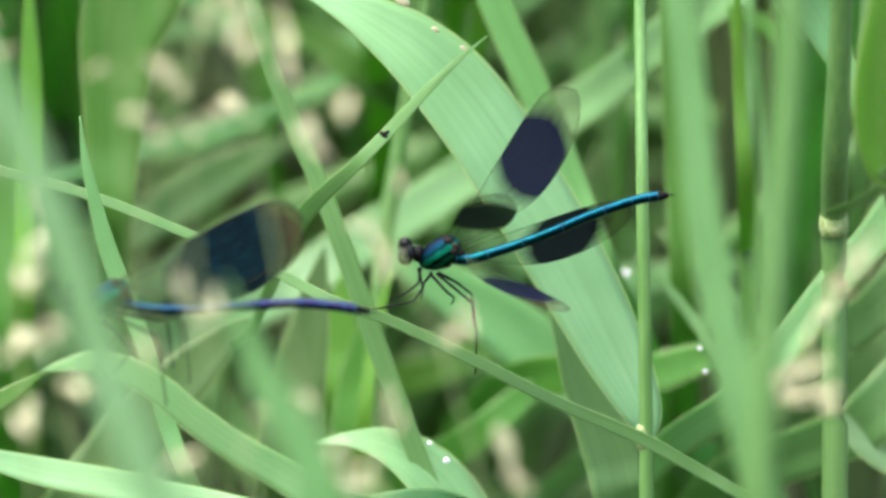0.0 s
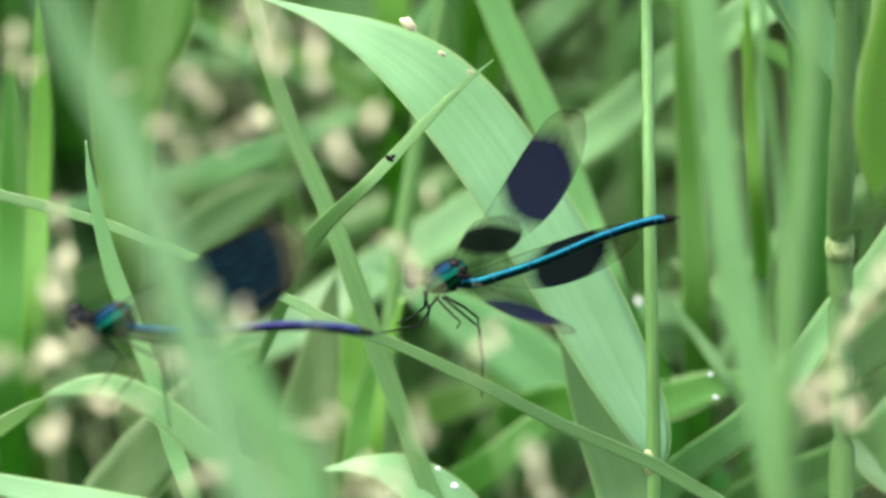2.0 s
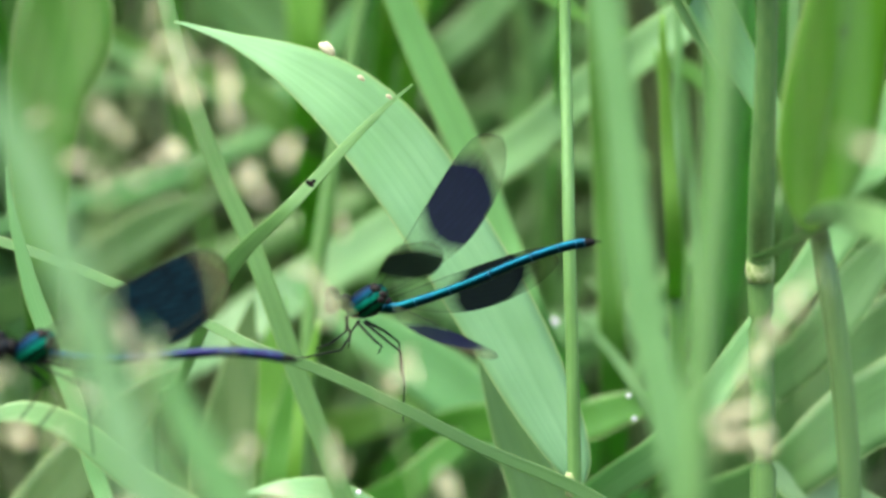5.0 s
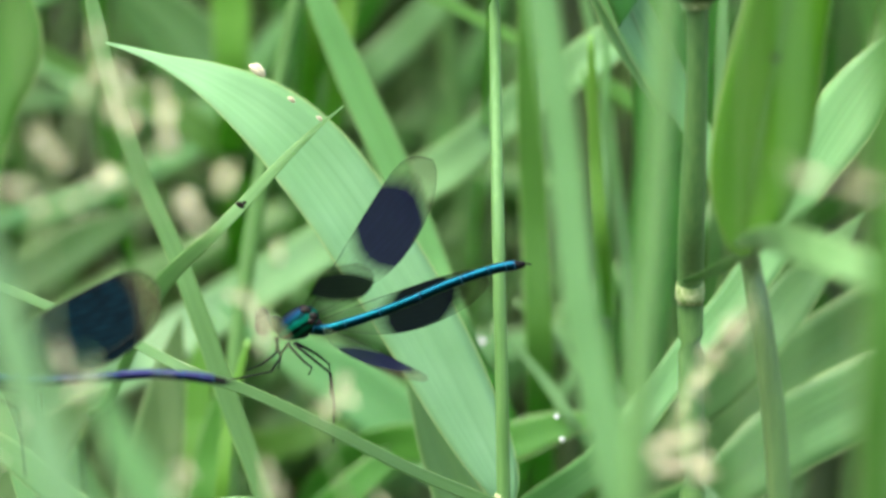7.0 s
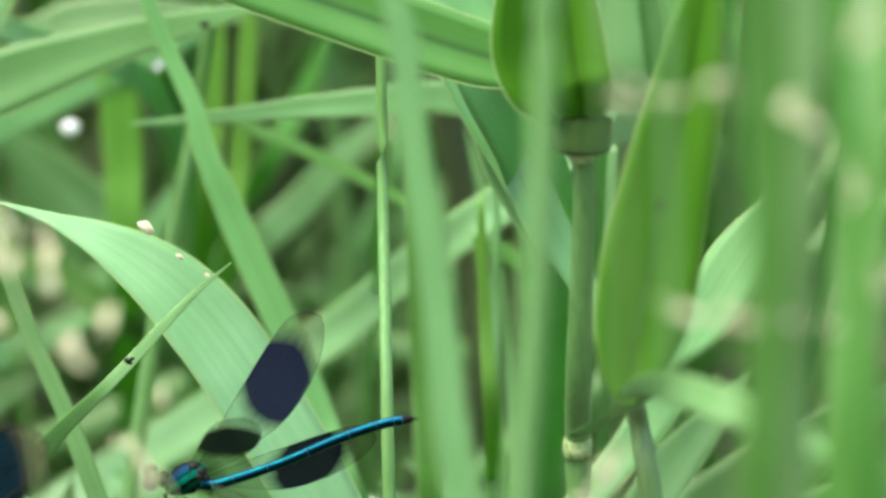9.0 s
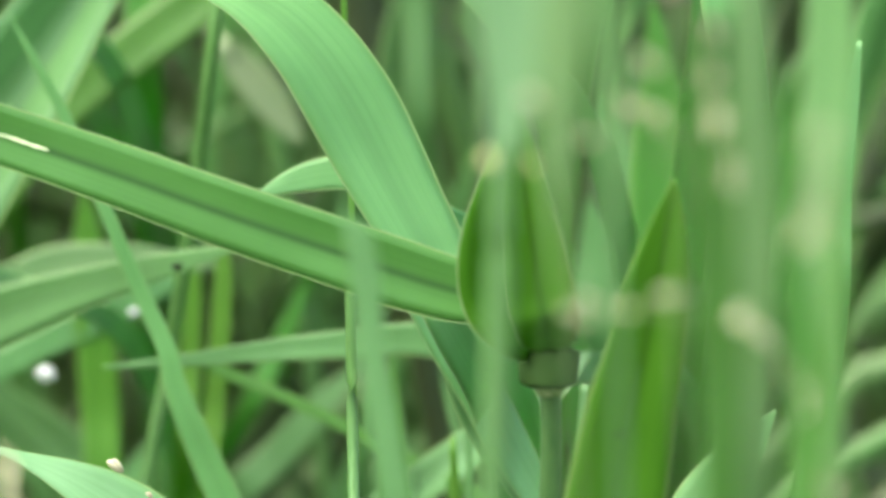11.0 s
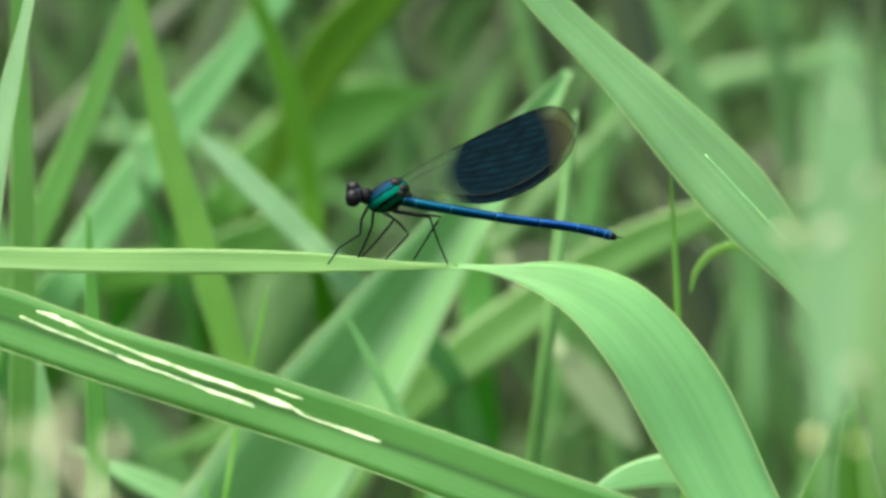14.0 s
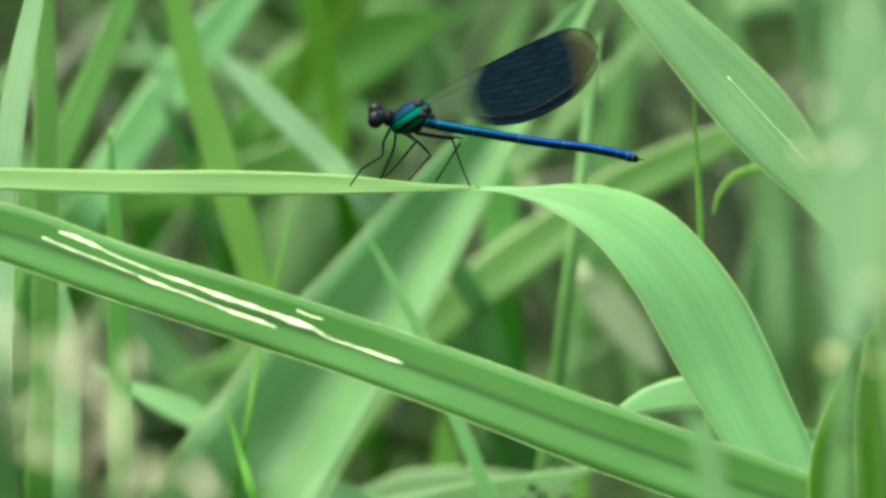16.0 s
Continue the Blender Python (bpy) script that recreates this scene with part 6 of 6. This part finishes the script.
panicle_over = flower_head([(0.0042, 1.36, 0.6615), (0.0001, 1.36, 0.6779), (-0.0039, 1.36, 0.6893), (-0.0096, 1.36, 0.6992)], [(-0.0106, 1.373, 0.6972, 0.0021, -10), (-0.0117, 1.383, 0.6985, 0.0018, -20), (-0.0098, 1.373, 0.6946, 0.0016, 20), (-0.0132, 1.385, 0.7004, 0.0016, 40), (0.0011, 1.354, 0.6887, 0.002, -50), (0.0022, 1.378, 0.688, 0.0015, -45), (-0.0005, 1.357, 0.6863, 0.0015, -40), (-0.0079, 1.386, 0.7061, 0.0018, 20)], "pale grass flower head hanging over the damselfly")
panicle_low = flower_head([(-0.0557, 1.33, 0.6613), (-0.0565, 1.33, 0.6742), (-0.0597, 1.33, 0.6838), (-0.0629, 1.33, 0.6894)], [(-0.0648, 1.353, 0.686, 0.0025, 50), (-0.0594, 1.306, 0.6917, 0.0021, 55), (-0.0657, 1.308, 0.6883, 0.002, 60), (-0.0636, 1.313, 0.6783, 0.0022, 50), (-0.0641, 1.358, 0.6749, 0.002, 40), (-0.0563, 1.326, 0.6818, 0.0025, 85), (-0.052, 1.338, 0.6802, 0.0022, 95), (-0.0449, 1.318, 0.687, 0.0018, -45), (-0.0467, 1.33, 0.6871, 0.0015, -50), (-0.0705, 1.323, 0.6876, 0.0018, 20)], "buff grass flower head low among the leaves")
panicle_front = flower_head([(-0.0298, 1.32, 0.6626), (-0.0338, 1.32, 0.6753), (-0.037, 1.32, 0.6873), (-0.0394, 1.32, 0.696)], [(-0.0407, 1.311, 0.6976, 0.0021, -35), (-0.038, 1.325, 0.6928, 0.0022, 35), (-0.0364, 1.325, 0.694, 0.0018, 45), (-0.045, 1.344, 0.6679, 0.0022, 70), (-0.0413, 1.331, 0.6709, 0.0021, 60), (-0.0305, 1.346, 0.6767, 0.002, 80), (-0.0263, 1.341, 0.6764, 0.002, 85), (-0.0241, 1.349, 0.678, 0.002, 60)], "buff grass flower head before a damselfly")
panicle_tan = flower_head([(-0.0109, 1.34, 0.6571), (-0.0126, 1.34, 0.6652), (-0.0142, 1.34, 0.6701)], [(-0.02, 1.35, 0.6673, 0.0025, 75), (-0.0155, 1.32, 0.6713, 0.0023, 70), (-0.0177, 1.362, 0.6642, 0.0023, 80), (-0.0211, 1.368, 0.6679, 0.002, 65), (-0.0121, 1.364, 0.6758, 0.0021, 15), (-0.0109, 1.344, 0.6752, 0.0018, 10)], "tan grass flower head low over a bent leaf")
panicle_deep = flower_head([(0.0124, 1.35, 0.6544), (0.0099, 1.35, 0.6626), (0.0075, 1.35, 0.6707)], [(0.0075, 1.363, 0.6694, 0.0023, -10), (0.0079, 1.333, 0.6701, 0.002, -5), (0.0092, 1.37, 0.6643, 0.0018, -20), (0.0063, 1.354, 0.6719, 0.0015, -15), (0.0108, 1.337, 0.6663, 0.0018, -30)], "pale grass flower head low in the leaves")
panicle_cream = flower_head([(0.0398, 1.37, 0.6676), (0.0431, 1.37, 0.6767), (0.0488, 1.37, 0.6875), (0.0562, 1.37, 0.6983)], [(0.0533, 1.344, 0.6982, 0.0026, 35), (0.0531, 1.391, 0.6905, 0.0024, 40), (0.051, 1.399, 0.6863, 0.0026, 40), (0.0551, 1.345, 0.7006, 0.002, 30), (0.048, 1.388, 0.6824, 0.0024, 50), (0.0445, 1.365, 0.6806, 0.0026, 65), (0.0473, 1.349, 0.683, 0.0024, 60), (0.0451, 1.358, 0.678, 0.0024, 70), (0.0498, 1.386, 0.675, 0.0024, 75), (0.0509, 1.392, 0.6725, 0.002, 70), (0.042, 1.343, 0.6811, 0.0018, 60)], "cream grass flower head leaning aside")
flower_head([(0.0507, 1.24, 0.7573), (0.05, 1.24, 0.7798), (0.0494, 1.24, 0.8024), (0.0457, 1.24, 0.8189)], [(0.0421, 1.247, 0.8153, 0.0023, 75), (0.0376, 1.213, 0.8093, 0.0028, 85), (0.0437, 1.253, 0.8106, 0.0023, 85), (0.0469, 1.23, 0.8104, 0.0019, 45), (0.0493, 1.263, 0.8079, 0.0019, -20), (0.0465, 1.269, 0.819, 0.0021, -35), (0.0435, 1.24, 0.8205, 0.0019, -30), (0.038, 1.27, 0.8037, 0.0021, 80), (0.0409, 1.229, 0.8033, 0.0017, 80), (0.0441, 1.215, 0.7851, 0.0023, 95), (0.0433, 1.246, 0.7859, 0.0018, 100)], "hazy cream grass flower head close to the camera")
flower_head([(0.0652, 1.25, 0.7268), (0.0646, 1.25, 0.7571), (0.0655, 1.25, 0.7798), (0.0648, 1.25, 0.804)], [(0.0629, 1.222, 0.8042, 0.002, 5), (0.0642, 1.232, 0.8014, 0.002, -10), (0.063, 1.244, 0.7994, 0.0017, 20), (0.0692, 1.257, 0.7927, 0.0021, -5), (0.0683, 1.229, 0.7872, 0.002, 5), (0.0687, 1.223, 0.7813, 0.002, -10), (0.0718, 1.272, 0.7758, 0.0021, -25), (0.0711, 1.239, 0.7741, 0.0017, -30), (0.0597, 1.278, 0.7828, 0.0023, -60), (0.0626, 1.274, 0.7813, 0.002, -50), (0.0599, 1.243, 0.7896, 0.002, -50), (0.0525, 1.248, 0.7791, 0.0023, 85), (0.0564, 1.251, 0.7798, 0.002, 95)], "buff grass flower head with drooping branches")
flower_head([(0.0798, 1.14, 0.7247), (0.0792, 1.14, 0.7523), (0.078, 1.14, 0.7702), (0.0766, 1.14, 0.7799)], [(0.0767, 1.149, 0.7702, 0.0024, 20), (0.0771, 1.146, 0.7743, 0.0021, 0), (0.0769, 1.144, 0.7799, 0.0019, 10), (0.0752, 1.147, 0.7681, 0.0019, 35)], "pale grass flower head very close to the camera")
flower_head([(0.0891, 1.26, 0.7006), (0.0875, 1.26, 0.7235), (0.0837, 1.26, 0.7418), (0.0768, 1.26, 0.7532), (0.0692, 1.26, 0.7578)], [(0.0521, 1.286, 0.7548, 0.0028, 95), (0.0571, 1.26, 0.7559, 0.0023, 90), (0.0644, 1.256, 0.7583, 0.0023, 100), (0.07, 1.273, 0.7568, 0.0026, -60), (0.0721, 1.244, 0.7558, 0.0023, -55), (0.0761, 1.248, 0.7528, 0.0023, -50), (0.0818, 1.289, 0.7472, 0.0023, -40), (0.0824, 1.261, 0.7446, 0.0022, -30), (0.0588, 1.263, 0.7268, 0.0028, 95), (0.0639, 1.231, 0.7285, 0.0023, 90), (0.0735, 1.255, 0.7261, 0.0026, 95), (0.0818, 1.265, 0.7247, 0.0023, 95), (0.0833, 1.231, 0.7337, 0.002, -20)], "pale drooping grass flower head")
flower_head([(-0.0443, 1.25, 0.7403), (-0.0504, 1.25, 0.7584), (-0.0565, 1.25, 0.7689), (-0.0618, 1.25, 0.778)], [(-0.0554, 1.257, 0.7628, 0.0028, -38), (-0.0522, 1.258, 0.7604, 0.0026, -40), (-0.0565, 1.224, 0.7654, 0.0023, -35), (-0.0546, 1.258, 0.7581, 0.0023, -45), (-0.0617, 1.248, 0.775, 0.0028, -30), (-0.0594, 1.261, 0.7717, 0.0026, -35), (-0.056, 1.241, 0.7689, 0.0026, -30), (-0.061, 1.262, 0.778, 0.0023, -20), (-0.0543, 1.264, 0.775, 0.0021, -25), (-0.0437, 1.221, 0.7595, 0.0023, -25), (-0.0422, 1.224, 0.7572, 0.002, -20), (-0.0502, 1.261, 0.7596, 0.002, -45)], "pinkish buff grass flower head")
flower_head([(-0.0513, 1.24, 0.7406), (-0.0581, 1.24, 0.7555), (-0.0649, 1.24, 0.766), (-0.0695, 1.24, 0.7765)], [(-0.0637, 1.268, 0.7718, 0.0023, -50), (-0.0603, 1.225, 0.769, 0.0023, -45), (-0.0677, 1.237, 0.769, 0.0026, -55), (-0.0668, 1.246, 0.7637, 0.0023, -80), (-0.0597, 1.229, 0.7623, 0.0021, -85), (-0.0682, 1.232, 0.7758, 0.0023, -60), (-0.0695, 1.229, 0.7795, 0.0021, -30), (-0.0637, 1.232, 0.7765, 0.0021, -40)], "pinkish buff grass flower head leaning over")
broken_top(plant_f, (0.0405, 1.29, 0.7761), 0.0009)
broken_top(plant_f, (0.0465, 1.29, 0.7752), 0.0005)
# ---- damselflies
damselfly((-0.0253, 1.585, 0.8154), abdomen=[(1.92, 0, -0.48), (4.81, 0, -1.25), (12.03, 0, -2.5), (21.65, 0, -4.04), (31.28, 0, -5.29), (36.09, 0, -6.26), (38.79, 0, -7.03)],
    legs=[[(-3.34, -0.6, -1.91), (-4.39, -1.5, -4), (-4.58, -1.8, -6.58), (-8.1, -2, -8.77), (-10.01, -2, -11.63)], [(-2.38, 0.6, -2.29), (-2.67, 1, -5.15), (-4.29, 1.5, -8.77), (-4.96, 1.5, -10.49)], [(-0.95, -0.8, -2.67), (1.24, -2, -4), (-1.91, -1.5, -7.82), (-4.29, -1.5, -10.3)], [(-0.48, 0.8, -2.67), (1.91, 2, -4.58), (3.53, 2, -6.39), (-0.29, 2, -10.68)], [(0.95, -0.8, -2.48), (5.24, -2, -3.15), (9.06, -2.4, -3.53), (6.67, -2, -7.34), (4.48, -1.8, -10.87)], [(0.95, 0.8, -2.67), (4.77, 1.6, -3.24), (7.15, 2.4, -3.62), (8.58, 2, -7.82), (10.2, 1.8, -11.54)]],
    wings=[((1.54, -0.5, 2.31), (0.952, -0.03, 0.307), (0.307, 0, -0.952), 31.9, 1.0), ((2.02, -0.3, 1.35), (0.964, -0.02, 0.267), (0.267, 0, -0.964), 31.0, 1.0), ((1.54, 0.5, 2.31), (0.949, 0.03, 0.315), (0.315, 0, -0.949), 31.9, 1.0), ((2.02, 0.3, 1.35), (0.962, 0.02, 0.274), (0.274, 0, -0.962), 31.0, 1.0)],
    label="metallic blue-green damselfly with closed dark wings on a bent leaf", metal=BLUE_METAL)
damselfly((-0.0627, 1.525, 0.6757), abdomen=[(1.73, 0, -0.48), (4.52, 0, -1.54), (10.78, 0, -2.02), (20.4, 0, -1.44), (30.03, 0, -0.87), (36.76, 0, -1.25), (42.54, 0, -2.12)],
    legs=[[(-2.64, -0.6, -1.42), (-1.7, -1.5, -3.31), (2.08, -1.8, -5.67), (-2.64, -2, -11.99)], [(-2.17, 0.6, -1.61), (1.13, 1, -5.19), (3.97, 1.5, -8.97), (0.19, 1.5, -13.69)], [(-0.28, -0.8, -2.36), (3.97, -2, -4.25), (8.22, -2, -6.33), (9.63, -1.5, -17.47)], [(0.19, 0.8, -2.36), (4.91, 2, -3.49), (9.63, 2, -4.25), (10.58, 2, -11.8)], [(1.13, -0.8, -2.36), (5.86, -2, -2.83), (12.47, -2.4, -3.31), (13.41, -2, -13.69)], [(1.13, 0.8, -2.36), (5.86, 1.6, -1.89), (11.52, 2.4, -2.55), (11.99, 2, -9.92)]],
    wings=[((1.54, -0.5, 2.21), (0.945, -0.03, 0.327), (0.327, 0, -0.945), 32, 1.0), ((2.02, -0.3, 1.25), (0.96, -0.02, 0.285), (0.285, 0, -0.96), 31.2, 1.0), ((1.54, 0.5, 2.21), (0.94, 0.03, 0.341), (0.341, 0, -0.94), 32, 1.0), ((2.02, 0.3, 1.25), (0.957, 0.02, 0.293), (0.293, 0, -0.957), 31.2, 1.0)],
    label="metallic blue damselfly with closed dark wings low in the reeds", metal=VIOLET_METAL)
damselfly((-0.0088, 1.575, 0.6786), abdomen=[(1.92, 0, -0.67), (4.52, 0, -1.06), (8.85, 0, 0.1), (16.55, 0, 2.79), (26.18, 0, 6.83), (33.88, 0, 9.34), (38.21, 0, 10.01)],
    legs=[[(-3.6, -0.6, -2.37), (-2.84, -1.5, -5.68), (-4.36, -1.5, -8.05), (-10.23, -2, -9.19), (-13.07, -2, -9.19)], [(-3.13, 0.6, -2.37), (-3.6, 1, -5.21), (-5.97, 1.5, -7.11), (-8.34, 1.5, -8.05)], [(-1.71, -0.8, -3.32), (1.14, -2.5, -6.16), (2.56, -3, -7.29), (1.89, -3, -8.43)], [(-1.23, 0.8, -3.32), (-2.65, 2, -5.21), (-3.13, 2, -8.05)], [(-0.57, -0.8, -3.32), (2.56, -2.5, -5.68), (5.68, -3, -8.24), (6.25, -2.6, -13.74), (6.06, -2, -20.18)], [(-0.28, 0.8, -3.32), (3.03, 2, -5.21), (5.4, 2.4, -7.11), (5.68, 2, -12.79)]],
    wings=[((2.12, 0.6, 1.44), (0.63, 0.03, 0.79), (0.79, 0, -0.63), 33.2, 0.88), ((0.58, -0.9, 0.29), (0.3, -0.87, 0.39), (1, 0, 0.1), 31, 0.98), ((3.27, 0.8, -0.1), (0.95, 0.22, 0.2), (0.035, 0.585, -0.81), 30.5, 0.98), ((4.6, -0.8, -0.6), (0.50, -0.84, -0.21), (-0.8, -0.5, 0.1), 31, 0.86)],
    label="metallic blue-green damselfly with spread dark-banded wings", metal=CYAN_METAL)

def sway(thing, rows):
    """Rocks a plant about its foot; rows of seconds and degrees."""
    x, y, z = thing.location
    walk(thing, [(t, pose(x, y, z, 0, a, 0)) for t, a in rows])


def motions():
    sway(swaying, [(0.0, -1.16), (0.5, -0.95), (1.0, -0.5), (1.5, -0.16), (2.0, 0.03), (3.5, -0.21), (4.2, -0.18), (6.3, -0.36), (7.5, -0.38), (16.0, -0.3)])
    breeze = [(0.0, -0.12), (0.5, 0.0), (1.0, 0.11), (1.5, 0.2), (2.0, 0.22), (2.5, 0.26), (3.0, 0.3), (3.5, 0.21), (4.0, 0.03), (4.2, 0.0), (6.3, 0.04), (7.0, 0.07), (7.5, 0.05), (8.0, 0.01), (9.0, -0.02), (11.3, 0.0), (16.0, 0.0)]
    sway(near_leaf, breeze)
    sway(plant_f, [(t, a if t < 5 else a * 0.3) for t, a in breeze])
    sway(panicle_cream, [(t, a - 0.05) for t, a in breeze])
    nod = [(0.0, -0.31), (0.5, -0.28), (1.0, -0.18), (1.5, -0.01), (2.0, 0.11), (2.5, 0.17), (3.0, 0.25), (3.5, 0.12), (4.0, 0.0), (4.2, -0.03), (6.3, -0.09), (7.0, -0.08), (7.5, -0.11), (8.0, -0.07), (9.0, -0.05), (11.3, 0.0), (16.0, 0.0)]
    for head in (panicle_white, panicle_buff, panicle_side, panicle_low, panicle_front, panicle_tan):
        sway(head, nod)
    for head in (panicle_over, panicle_deep):
        sway(head, [(t, a - 0.25) for t, a in nod])


motions()
